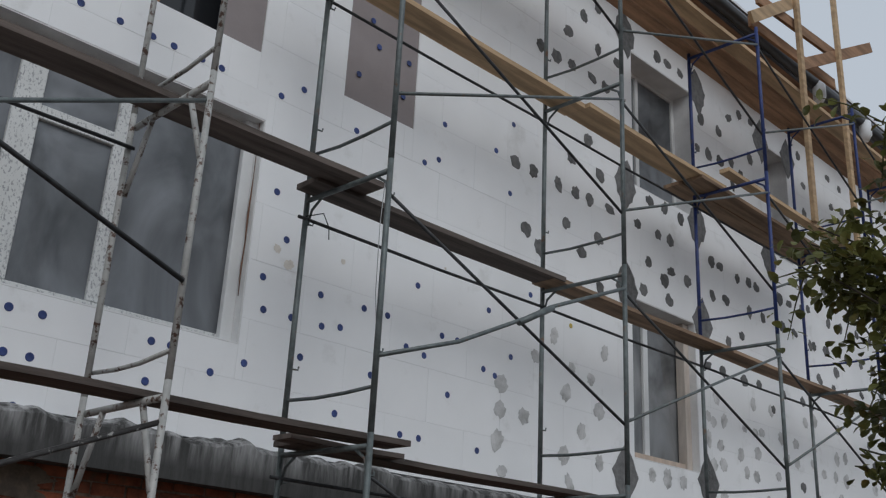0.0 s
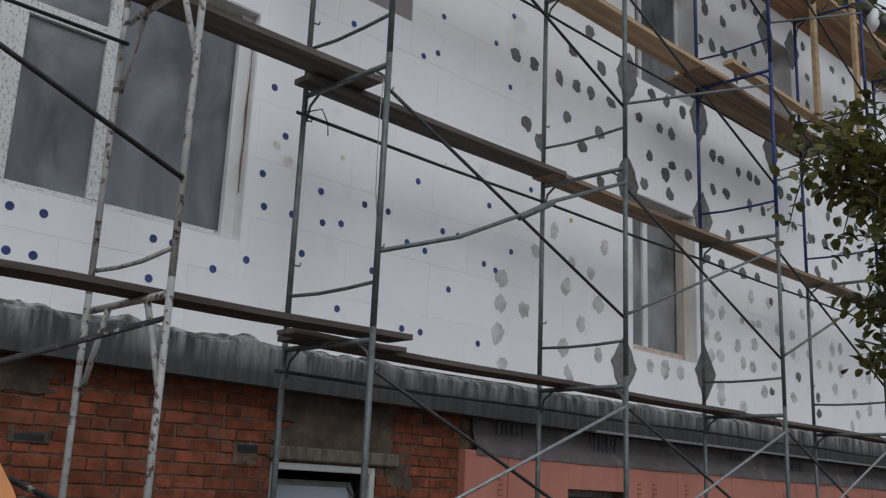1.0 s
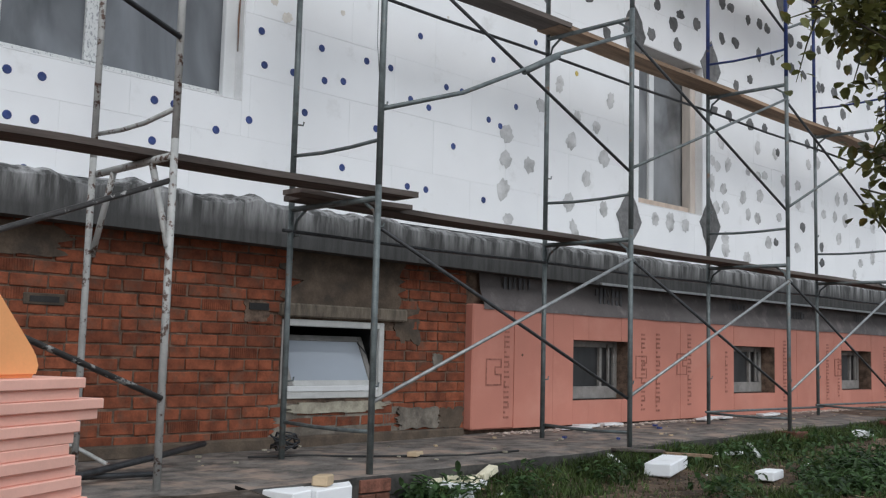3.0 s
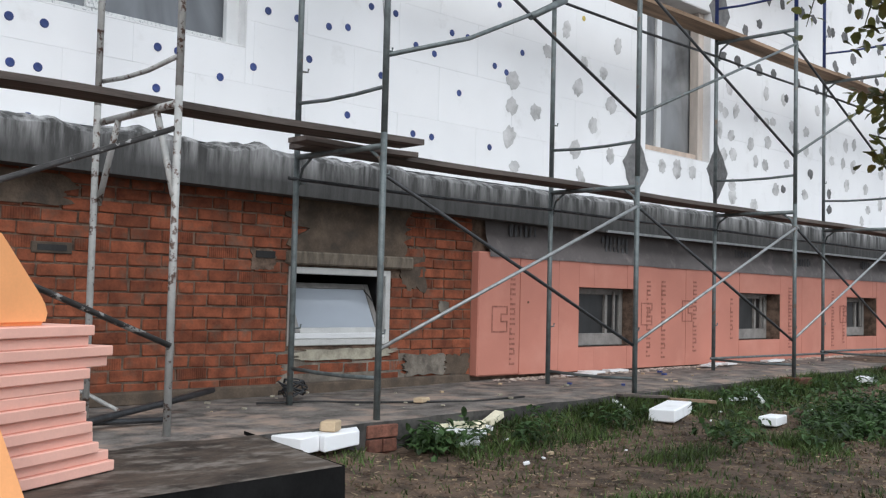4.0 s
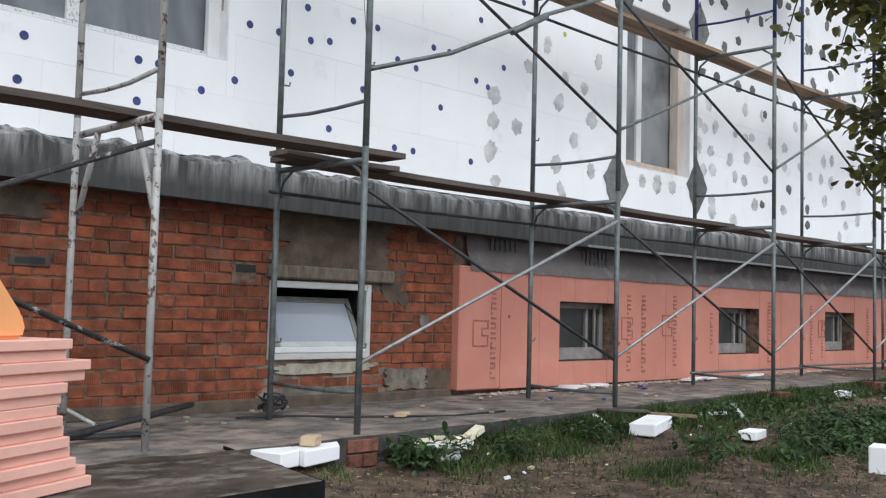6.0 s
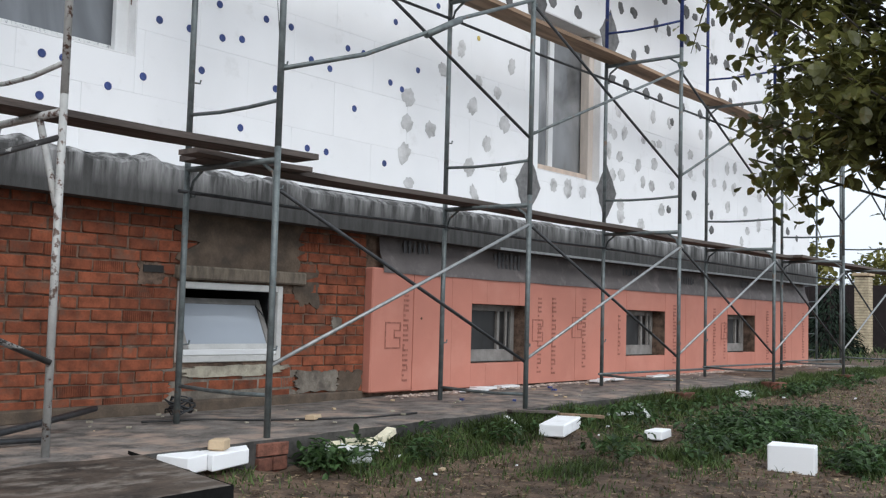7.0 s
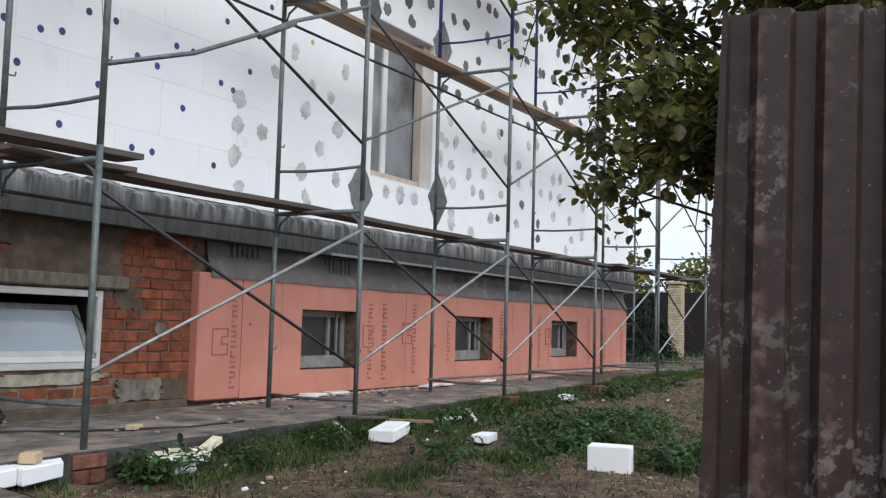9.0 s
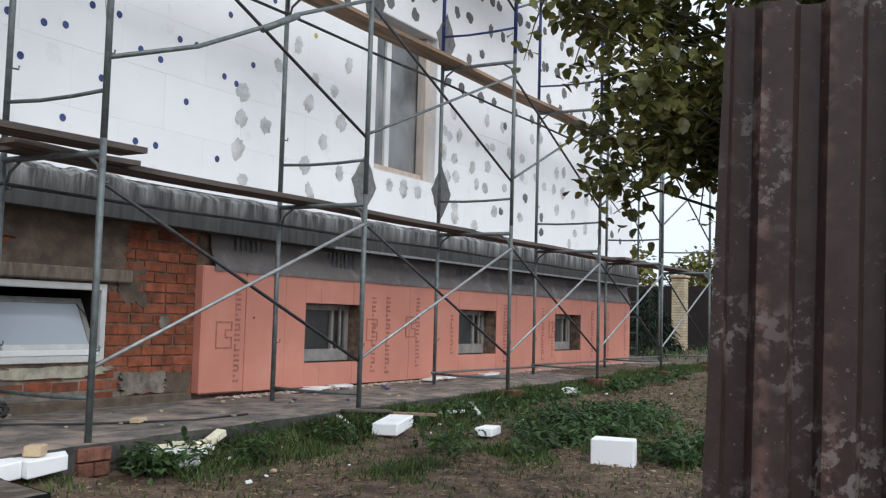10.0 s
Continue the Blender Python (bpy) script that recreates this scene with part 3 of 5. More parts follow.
part("stay_arm", tube([(-1.12, 0.13, 0.70), (-1.10, 0.20, 0.74), (-1.09, 0.30, 0.80)], 0.006, 6), M["steel_dark"], w, "dark steel window stay")
part("hinge_block", box(-1.075, -1.045, 0.10, 0.15, 0.76, 0.86, 0.004), M["steel_dark"], w, "dark steel hinge block")
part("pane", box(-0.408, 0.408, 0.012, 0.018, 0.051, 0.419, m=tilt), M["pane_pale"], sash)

# plaster reveals, set a little inside the openings
trim = thing("window_reveals", "plaster and bare board linings of the window openings", "reveal", kind="structure")
for hole, mt, dp in ((W1, M["reveal"], 0.16), (W4, M["reveal"], 0.22), (W5, M["reveal"], 0.3), (W6, M["reveal"], 0.3)):
    x0, x1, z0, z1 = hole
    part("lining", box(x1 - 0.012, x1 - 0.002, 0.004, dp, z0 + 0.002, z1 - 0.002), mt, trim)
    part("lining", box(x0 + 0.002, x1 - 0.013, 0.004, dp, z0 + 0.002, z0 + 0.012), mt, trim)
    part("lining", box(x0 + 0.002, x1 - 0.013, 0.004, dp, z1 - 0.012, z1 - 0.002), mt, trim)
part("inner_stop", box(-2.69, -2.583, 0.10, 0.16, 2.68, 4.63, 0.006), M["pvc"], trim)
part("foam_crack", tube([(-2.60, 0.05, 3.05), (-2.605, 0.05, 3.3), (-2.598, 0.05, 3.5), (-2.603, 0.05, 3.75), (-2.596, 0.05, 4.1), (-2.6, 0.05, 4.6)], [0.004, 0.008, 0.006, 0.010, 0.004, 0.003], 6), M["rust"], trim, "brown foam seam")
part("side_board", box(4.20 - 0.13, 4.20 - 0.014, 0.10, 0.225, 2.515, 4.40, 0.006), M["pale_board"], trim, "pale bare board")
part("bottom_board", box(2.82, 4.06, 0.12, 0.225, 2.513, 2.60, 0.006), M["beige"], trim, "pale bare board")

part("grey_panel", box(-1.768, -0.882, 0.012, 0.09, 5.212, 7.19), M["mauve"], house, "grey primed panel set into the foam")
part("grey_panel", box(-3.1, -2.702, 0.012, 0.09, 5.232, 7.19), M["mauve"], house, "grey primed panel set into the foam")

# membrane strip above the pink boards
bm = bmesh.new()
prev = None
for i in range(120):
    x = 0.22 + (END - 0.24) * i / 119
    wv = 0.012 * noise.noise((x * 2.5, 1, 1))
    ring = [bm.verts.new(p) for p in ((x, 0.075 + wv, 1.555), (x, 0.05 + wv, 1.35), (x, -0.012 + wv * 0.4, 1.205), (x, -0.014 + wv * .2, 1.155 + 0.010 * noise.noise((x * 1.7, 5, 5))))]
    if prev:
        for k in range(3):
            bm.faces.new((prev[k], ring[k], ring[k + 1], prev[k + 1]))
    prev = ring
strip = tagged(part("membrane_strip", bm, M["membrane"], None, smooth=True), "grey printed waterproof membrane above the pink boards", "membrane", kind="structure")
rng = random.Random(11)
for x, n_b, z in ((0.55, 6, 1.43), (2.05, 7, 1.42), (2.1, 6, 1.31), (4.9, 6, 1.4), (6.6, 6, 1.36), (8.7, 5, 1.4)):
    for k in range(n_b):
        h = rng.choice((0.07, 0.1, 0.1, 0.12))
        y = 0.05 + (z - 1.35) * 0.12 - 0.022
        part("print_bar", box(x + k * 0.075, x + k * 0.075 + rng.uniform(0.02, 0.05), y, y + 0.004, z - h / 2, z + h / 2), M["membrane_ink"], strip)

# ---- pink boards ----
pink = thing("foam_cladding", "salmon pink foam boards round the basement windows", "insulation", kind="structure")
edges = [0.085 + 0.6 * i for i in range(20)]
edges[-1] = END
rng = random.Random(3)
for a, b in zip(edges, edges[1:]):
    holes = [(h[2] - 0.0, h[3]) for h in (B1, B2, B3) if h[0] < b and h[1] > a]
    subs = sorted({a, b, *[v for h in (B1, B2, B3) for v in h[:2] if a < v < b]})
    for c, d in zip(subs, subs[1:]):
        cols = [(h[2], h[3]) for h in (B1, B2, B3) if h[0] < (c + d) / 2 < h[1]]
        y = rng.uniform(-0.003, 0.003)
        for e, f in cut_spans(0.0, 1.2, cols):
            part("foam_board", box(c + 0.0006, d - 0.0006, y, 0.1145, e + 0.0006, f - 0.0006, 0.014 if a < 0.1 else 0.002), M["pink"], pink)
for h in (B1, B2, B3):
    part("foam_reveal", box(h[1] - 0.012, h[1] - 0.004, 0.004, 0.196, h[2] + 0.004, h[3] - 0.004), M["mortar"], pink, "dark reveal lining")


def print_column(x, z0, z1, count, width):
    bm = bmesh.new()
    step = (z1 - z0) / count
    for k in range(count):
        z = z0 + k * step
        box(x, x + width, -0.0068, -0.0045, z, z + step * 0.22, bm=bm)
        box(x, x + width * (0.9 if k % 3 else 0.35), -0.0068, -0.0045, z + step * 0.5, z + step * 0.72, bm=bm)
        if k % 2:
            box(x + (width * 0.8 if k % 4 == 1 else 0), x + width * (1 if k % 4 == 1 else 0.2), -0.0068, -0.0045, z + step * 0.22, z + step * 0.5, bm=bm)
    return bm


for x, z0, z1, cnt, wd in ((0.53, 0.10, 0.98, 9, 0.075), (2.86, 0.12, 1.02, 9, 0.08), (3.16, 0.10, 1.03, 9, 0.085), (3.84, 0.16, 1.04, 9, 0.08),
                          (4.72, 0.3, 0.85, 5, 0.06), (6.28, 0.16, 1.02, 9, 0.09), (7.62, 0.16, 1.0, 9, 0.08), (8.0, 0.2, 0.8, 6, 0.06), (9.72, 0.16, 1.0, 9, 0.09), (10.5, 0.16, 1.0, 9, 0.09), (11.4, 0.16, 1.0, 9, 0.09)):
    part("print_column", print_column(x, z0, z1, cnt, wd), M["ink"], pink, "dark printed column")
for x, z in ((0.27, 0.42), (2.75, 0.48), (3.6, 0.52), (7.9, 0.5)):
    bm = bmesh.new()
    for a, b, c, d in ((0, .015, 0, .26), (.015, .21, .245, .26), (.21, .225, .17, .26), (.14, .21, .17, .185), (.125, .14, .10, .185), (.14, .225, .10, .115), (.21, .225, 0, .10), (.015, .21, 0, .015)):
        box(x + a, x + b, -0.0066, -0.0044, z + c, z + d, bm=bm)
    part("print_outline", bm, M["ink"], pink, "outlined printed mark")
part("knot_hole", disc(0.014, 0.003, 8), M["rust"], pink).location = (0.80, -0.004, 0.72)


# ---- scaffold ----
YB, YF = -0.60, -1.55
TIERS = [(-0.05, 1.84), (1.84, 3.83), (3.83, 5.82), (5.82, 7.80)]


def scaffold_frame(x, tier, material, label, yb=YB, yf=YF, foot_b=None, foot_f=None, ladder=True, lean=0.0):
    z0, z1 = TIERS[tier]
    f = thing("scaffold_trestle", label, "scaffold frame", "scaffold frames")
    fb, ff = (foot_b if foot_b is not None else z0), (foot_f if foot_f is not None else z0)
    xb = x - 0.025
    posts = {yb: part("post", tube([(xb, yb, fb), (xb + lean, yb, z1)], 0.0225), material, f),
             yf: part("post", tube([(x, yf, ff), (x + lean, yf, z1)], 0.0225), material, f)}
    zt = z1 - 0.09
    part("transom", tube([(x, yf, zt), (xb, yb, zt)], 0.021), material, f)
    zr = z0 + 0.31 if tier else (0.21 if x < -1 else 0.085 + 0.01 * x)
    part("rung", tube([(x, yf, zr), (x, (2 * yf + yb) / 3, zr - 0.012), (x, (yf + 2 * yb) / 3, zr - 0.012), (xb, yb, zr)], 0.014), material, f)
    part("gusset", tube([(x, yf, zt - 0.2), (x, yf + 0.04, zt - 0.08), (x, yf + 0.16, zt)], 0.012, 6), material, f)
    part("gusset", tube([(x, yb, zt - 0.2), (x, yb - 0.04, zt - 0.08), (x, yb - 0.16, zt)], 0.012, 6), material, f)
    for y, s in ((yb, 1), (yf, -1)):
        for zz in (z0 + 0.55, z1 - 0.28):
            part("brace_pin", tube([(x, y, zz), (x + 0.05, y, zz + 0.004), (x + 0.055, y, zz + 0.03)], 0.007, 6), material, posts[y])
    return f


grey = "grey-green tubular steel scaffold frame"
FX = [-2.46, 0.435, 3.34, 6.08, 8.86, 11.7]
for i, x in enumerate(FX):
    for tier in range(4):
        if i == 5 and tier > 2:
            continue
        is_blue = i >= 2 and tier >= 2
        fb = (-0.055 + 0.024 * i) if tier == 0 else None
        ff = (-0.052 + 0.018 * i if i else -0.083) if tier == 0 else None
        scaffold_frame(x, tier, M["steel_blue"] if is_blue else M["steel"],
                       "blue-painted tubular steel scaffold frame" if is_blue else grey, foot_b=fb, foot_f=ff)


def bar(name, pts, material, label, r=0.014, group="scaffold braces", cat="scaffold brace"):
    return tagged(part(name, tube(pts, r, 7), material, None), label, cat, group)


for i in range(5):
    a, b = FX[i], FX[i + 1]
    yf = YF - 0.006
    for tier, (lo, hi) in enumerate(((0.40, 1.58), (2.38, 3.58), (4.37, 5.55), (6.33, 7.55))):
        if tier == 3 and i == 4:
            continue
        up, down = M["steel_light"] if tier == 0 else M["steel"], M["steel_dark"]
        if tier == 1 and i == 0:
            bar("scaffold_brace", [(a, yf, 2.36), (-1.68, yf, 2.63), (-0.95, yf, 2.98), (-0.62, yf, 3.16), (b, yf, 3.6)], M["steel"], "bent grey steel scaffold brace", 0.017)
        else:
            bar("scaffold_brace", [(a, yf, lo), (b, yf, hi)], up, "straight diagonal steel scaffold brace")
        bar("scaffold_brace", [(a, yf + 0.018, hi - 0.01 + (0.02 * i if tier == 0 else 0)), (b, yf + 0.018, lo - 0.03)], down, "dark diagonal steel scaffold brace")
for i in range(5):
    a, b = FX[i], FX[i + 1]
    for z in (1.59, 3.585, 5.60):
        bar("scaffold_ledger", [(a - 0.1, YB - 0.01, z), ((a + b) / 2, YB - 0.01, z - 0.012), (b + 0.1, YB - 0.01, z)], M["steel_dark"], "thin horizontal dark steel tube between scaffold frames", 0.014, "scaffold ledgers", "scaffold ledger")
    if i >= 2:
        bar("scaffold_ledger", [(a - 0.1, YB - 0.01, 0.09 + .02 * i), (b + 0.1, YB - 0.01, 0.08 + .02 * i)], M["steel"], "low horizontal steel tube between scaffold frames", 0.014, "scaffold ledgers", "scaffold ledger")
# sleeve on the bent brace
tagged(part("brace_sleeve", tube([(-1.02, YF - 0.006, 2.93), (-0.6, YF - 0.006, 3.155)], 0.027, 8), M["steel"], None), "short wider steel sleeve on a scaffold brace", "sleeve")

# chipped white frames of the second scaffold
ZX = -3.98
for tier in range(3):
    z0, z1 = ((-0.06, 1.90), (1.90, 3.88), (3.88, 5.8))[tier]
    f = thing("scaffold_trestle", "chipped white and rusty steel scaffold frame", "scaffold frame", "scaffold frames")
    for y in (YB, YF):
        part("post", tube([(ZX - (0.03 if y == YB else -0.01), y, z0 + (0.012 if tier == 0 else 0)), (ZX - (0.03 if y == YB else -0.01), y, z1)], 0.0225), M["steel_white"], f)
    zt = (1.80, 3.79, 5.75)[tier]
    part("transom", tube([(ZX, YF, zt), (ZX, YB, zt)], 0.024), M["steel_white"], f)
    part("strut", tube([(ZX, YF + 0.24, zt), (ZX, YF + 0.10, zt - 0.3), (ZX, YF, zt - 0.52)], 0.02), M["steel_white"], f)
    part("strut", tube([(ZX, YB - 0.24, zt), (ZX, YB - 0.10, zt - 0.3), (ZX, YB, zt - 0.52)], 0.02), M["steel_white"], f)
    if tier:
        zr = z0 + 0.16
        part("rung", tube([(ZX, YF, zr + .01), (ZX, -1.2, zr - 0.02), (ZX, -0.9, zr - .02), (ZX, YB, zr)], 0.015), M["steel_white"], f)
LX = -6.88
for tier in range(2):
    z0, z1 = ((-0.06, 1.90), (1.90, 3.88))[tier]
    f = thing("scaffold_trestle", "chipped white and rusty steel scaffold frame", "scaffold frame", "scaffold frames")
    for y in (YB, YF):
        part("post", tube([(LX, y, z0 + (0.012 if tier == 0 else 0)), (LX, y, z1)], 0.0225), M["steel_white"], f)
    part("transom", tube([(LX, YF, z1 - 0.10), (LX, YB, z1 - 0.10)], 0.024), M["steel_white"], f)
yf = YF + 0.01
bar("scaffold_brace", [(LX, yf, 0.474), (ZX, yf, 1.661)], M["flecked"], "rust-flecked diagonal steel scaffold brace", 0.017)
bar("scaffold_brace", [(LX, yf - .03, 1.636), (ZX, yf - .03, 0.452)], M["flecked"], "dark diagonal steel scaffold brace", 0.017)
bar("scaffold_brace", [(LX, yf, 2.45), (ZX, yf, 3.67)], M["steel"], "straight diagonal steel scaffold brace", 0.015)
bar("scaffold_brace", [(LX, yf - .03, 3.60), (ZX, yf - .03, 2.48)], M["steel_dark"], "dark diagonal steel scaffold brace", 0.016)
bar("scaffold_ledger", [(LX, YB - 0.03, 3.62), (ZX, YB - 0.03, 3.62)], M["steel_dark"], "thin horizontal dark steel tube between scaffold frames", 0.014, "scaffold ledgers", "scaffold ledger")
# frame round the corner of the house
for x, y in ((13.6, 0.5),):
    for tier in range(2):
        z0, z1 = TIERS[tier]
        f = thing("scaffold_trestle", grey, "scaffold frame", "scaffold frames")
        zb = -0.12 if tier == 0 else z0
        part("post", tube([(x, y, zb), (x, y, z1)], 0.0225), M["steel"], f)
        part("post", tube([(x + 0.7, y + 0.6, zb), (x + 0.7, y + 0.6, z1)], 0.0225), M["steel"], f)
        part("transom", tube([(x, y, z1 - .09), (x + .7, y + .6, z1 - .09)], 0.02), M["steel"], f)
        for k in range(5):
            part("rung", tube([(x, y, z0 + .3 + .33 * k), (x + 0.7, y + .6, z0 + .3 + .33 * k)], 0.012, 6), M["steel"], f)


# ---- planks ----
def plank(x0, x1, y0, y1, z0, z1, material, label, tilt=0.0, skew=0.0):
    bm = bmesh.new()
    nseg = max(2, int((x1 - x0) / 0.6))
    rows = []
    sd = x0 * 3.7 + y0
    for i in range(nseg + 1):
        u = i / nseg
        x = x0 + (x1 - x0) * u
        sag = 0.012 * math.sin(math.pi * u * max(1, round((x1 - x0) / 2.9))) ** 2
        j = 0.006 * noise.noise((x * 1.3, sd, 0))
        k = skew * (u - 0.5)
        dz = tilt * (u - 0.5) - sag
        rows.append([bm.verts.new(p) for p in ((x, y0 + j + k, z0 + dz), (x, y1 + j + k, z0 + dz), (x, y1 + j + k, z1 + dz), (x, y0 + j + k, z1 + dz))])
    for a, b in zip(rows, rows[1:]):
        for k in range(4):
            bm.faces.new((a[k], b[k], b[(k + 1) % 4], a[(k + 1) % 4]))
    bm.faces.new(rows[0]), bm.faces.new(rows[-1][::-1])
    bmesh.ops.recalc_face_normals(bm, faces=bm.faces)
    return tagged(part("scaffold_plank", bm, material, None), label, "plank", "scaffold planks")


old, mid, newp = "weathered dark scaffold plank lying on the frames", "brown scaffold plank lying on the frames", "fresh yellow scaffold plank lying on the frames"
plank(-7.0, -1.98, -1.345, -1.08, 1.826, 1.866, M["wood_old"], old, skew=-0.16)
plank(-2.75, -1.72, -1.08, -0.86, 1.80, 1.835, M["wood_old"], old)
plank(-2.6, 3.6, -0.95, -0.66, 1.792, 1.832, M["wood_old"], old)
plank(3.3, 9.2, -0.90, -0.62, 1.792, 1.832, M["wood_old"], old)
plank(8.5, 14.4, -1.05, -0.66, 1.80, 1.84, M["wood_old"], old)
plank(-7.0, -2.16, -1.14, -0.86, 3.816, 3.862, M["wood_old"], old)
plank(-2.62, 0.40, -0.90, -0.63, 3.785, 3.83, M["wood_old"], old)
plank(0.25, 3.6, -0.88, -0.60, 3.78, 3.82, M["wood_mid"], mid)
plank(3.2, 6.6, -0.86, -0.60, 3.78, 3.82, M["wood_mid"], mid)
plank(5.9, 9.3, -0.86, -0.60, 3.785, 3.825, M["wood_mid"], mid)
plank(-3.0, 0.7, -0.90, -0.63, 5.79, 5.84, M["wood_new"], newp)
plank(0.72, 3.48, -0.95, -0.63, 5.80, 5.85, M["wood_new"], newp)
plank(2.9, 6.5, -0.96, -0.70, 5.755, 5.80, M["wood_mid"], mid)
plank(2.9, 6.5, -0.68, -0.42, 5.755, 5.80, M["wood_mid"], mid)
plank(3.0, 6.65, -1.26, -1.13, 5.79, 5.84, M["wood_new"], newp)
for y0, y1, mt in ((-1.22, -1.0, "wood_new"), (-0.97, -0.74, "wood_red"), (-0.71, -0.5, "wood_red")):
    plank(-1.5, 6.95, y0, y1, 7.79, 7.845, M[mt], mid if mt == "wood_red" else newp)
    plank(6.2, 9.6, y0, y1, 7.79, 7.845, M[mt], mid if mt == "wood_red" else newp)

# new timber posts and rails tied to the scaffold
for x, z0, z1 in ((5.12, 5.80, 9.3), (6.44, 5.80, 10.2)):
    tagged(part("timber_post", box(x - 0.05, x + 0.05, -1.33, -1.27, z0, z1, 0.004), M["wood_new"], None), "fresh sawn upright timber post on the scaffold", "timber post", "timber posts")
for pts, mt in ((((3.82, -1.25, 8.32), (5.15, -1.25, 9.24)), "wood_new"), (((4.1, -1.21, 8.79), (6.57, -1.21, 9.02)), "wood_red"),
                (((5.25, -1.25, 8.26), (7.87, -1.25, 9.77)), "wood_red"), (((4.27, -1.0, 8.6), (6.9, -1.0, 8.75)), "wood_red")):
    a, b = Vector(pts[0]), Vector(pts[1])
    d = (b - a)
    mtx = Matrix.Translation((a + b) / 2) @ d.to_track_quat("X", "Z").to_matrix().to_4x4()
    tagged(part("timber_beam", box(-d.length / 2, d.length / 2, -0.025, 0.025, -0.085, 0.085, 0.004, m=mtx), M[mt], None), "fresh sawn timber beam of the roof frame", "timber beam", "timber beams")

# ---- roof edge ----
roof = thing("roof_edge", "roof edge with black gutter and timber soffit", "roof", kind="structure")
part("soffit", box(-9.5, END + 0.3, -0.55, 0.5, 8.99, 9.06), M["wood_red"], roof)
part("fascia", box(-9.5, END + 0.3, -0.60, -0.553, 8.84, 9.22), M["gutter"], roof)
bm = tube([(-9.5, -0.71, 8.88), (END + 0.3, -0.71, 8.88)], 0.10, 12)
part("gutter", bm, M["gutter"], roof, "black plastic gutter")
part("roof_sheet", box(-9.5, END + 0.3, -0.62, 9.2, 9.23, 9.27), M["roof"], roof)
for x in (6.9, 8.6):
    part("downpipe_hopper", tube([(x, -0.76, 8.86), (x, -0.76, 8.62), (x, -0.72, 8.52)], [0.10, 0.10, 0.07], 10), M["roof"], roof, "white downpipe hopper")


# ---- things on the ground ----
def brick_mesh(name, L, D, H, seed, mt):
    rg = random.Random(seed)
    bm = box(-L / 2, L / 2, 0, D, -H / 2, H / 2)
    bmesh.ops.bevel(bm, geom=list(bm.edges), offset=0.006, segments=1, affect="EDGES")
    for v in bm.verts:
        v.co += Vector((rg.uniform(-.003, .003), rg.uniform(-.003, .002), rg.uniform(-.003, .003)))
    return mesh_of(name, bm, mt)


def brick_pier(x, y, z_top, n, seed, label):
    p = thing("brick_pier", label, "brick pile", "brick piles under the scaffold", at=(x, y, z_top))
    me = brick_mesh("brick", 0.25, 0.12, 0.085, seed, M["old_brick"])
    for k in range(n):
        z = -0.045 - 0.092 * k
        for s in (0, 1):
            if k % 2:
                piece("brick", me, p, x=0.0 + 0.125 * s, y=0.0, z=z, rz=90 + 3 * k)
            else:
                piece("brick", me, p, x=0.01, y=-0.125 + 0.125 * s, z=z, rz=-3 + 4 * k)
    return p


brick_pier(-2.485, -1.515, -0.081, 3, 1, "pile of red bricks under a scaffold post")
brick_pier(3.36, -1.55, -0.012, 2, 2, "low pile of red bricks under a scaffold post")
brick_pier(6.08, -1.55, 0.004, 2, 3, "low pile of red bricks under a scaffold post")
brick_pier(8.86, -1.55, 0.022, 2, 4, "low pile of red bricks under a scaffold post")
brick_pier(11.7, -1.55, 0.04, 2, 5, "low pile of red bricks under a scaffold post")


def chunk(name, label, cat, x, y, z, L, D, H, rz, material, ry=0, seed=0, group="", rx=0, rough=0.012):
    bm = box(-L / 2, L / 2, -D / 2, D / 2, 0, H)
    bmesh.ops.bevel(bm, geom=list(bm.edges), offset=min(0.008, H * 0.15), segments=1, affect="EDGES")
    rg = random.Random(seed)
    for v in bm.verts:
        v.co += Vector((rg.uniform(-1, 1), rg.uniform(-1, 1), rg.uniform(-1, 1))) * rough * min(1, H * 5)
    ob = part(name, bm, material, None)
    ob.matrix_basis = pose(x, y, z, rx, ry, rz)
    return tagged(ob, label, cat, group)


foam_l = "white foam offcut lying in the grass"
g = ground_height
chunk("foam_block", "white foam block standing on the grass", "foam block", 0.369, -3.916, g(0.37, -3.92) - 0.01, 0.317, 0.205, 0.20, -76.5, M["foam"], rough=0.003)
chunk("foam_offcut", foam_l, "foam offcut", 0.46, -1.90, g(.46, -1.90) + 0.005, 0.60, 0.22, 0.10, 19, M["foam"], ry=-2, seed=2, rough=0.004, group="foam offcuts")
chunk("foam_offcut", foam_l, "foam offcut", 1.10, -2.48, g(1.1, -2.48) + 0.005, 0.42, 0.15, 0.075, 16, M["foam"], ry=2, seed=3, rough=0.004, group="foam offcuts")
chunk("foam_offcut", foam_l, "foam offcut", 4.7, -1.75, g(4.7, -1.75) + 0.03, 0.3, 0.2, 0.07, 15, M["foam"], seed=4, group="foam offcuts")
chunk("foam_strip", "narrow white foam strip in the grass", "foam offcut", 1.7, -1.75, g(1.7, -1.75) + 0.03, 0.4, 0.04, 0.03, -12, M["foam"], seed=5, group="foam offcuts")
chunk("foam_strip", "narrow white foam strip in the grass", "foam offcut", 2.1, -1.8, g(2.1, -1.8) + 0.05, 0.28, 0.04, 0.03, 50, M["foam"], ry=-20, seed=6, group="foam offcuts")
chunk("foam_strip", "narrow white foam strip in the grass", "foam offcut", 0.10, -1.66, g(.10, -1.66) + 0.03, 0.24, 0.035, 0.025, 75, M["foam"], ry=-20, seed=7, group="foam offcuts")
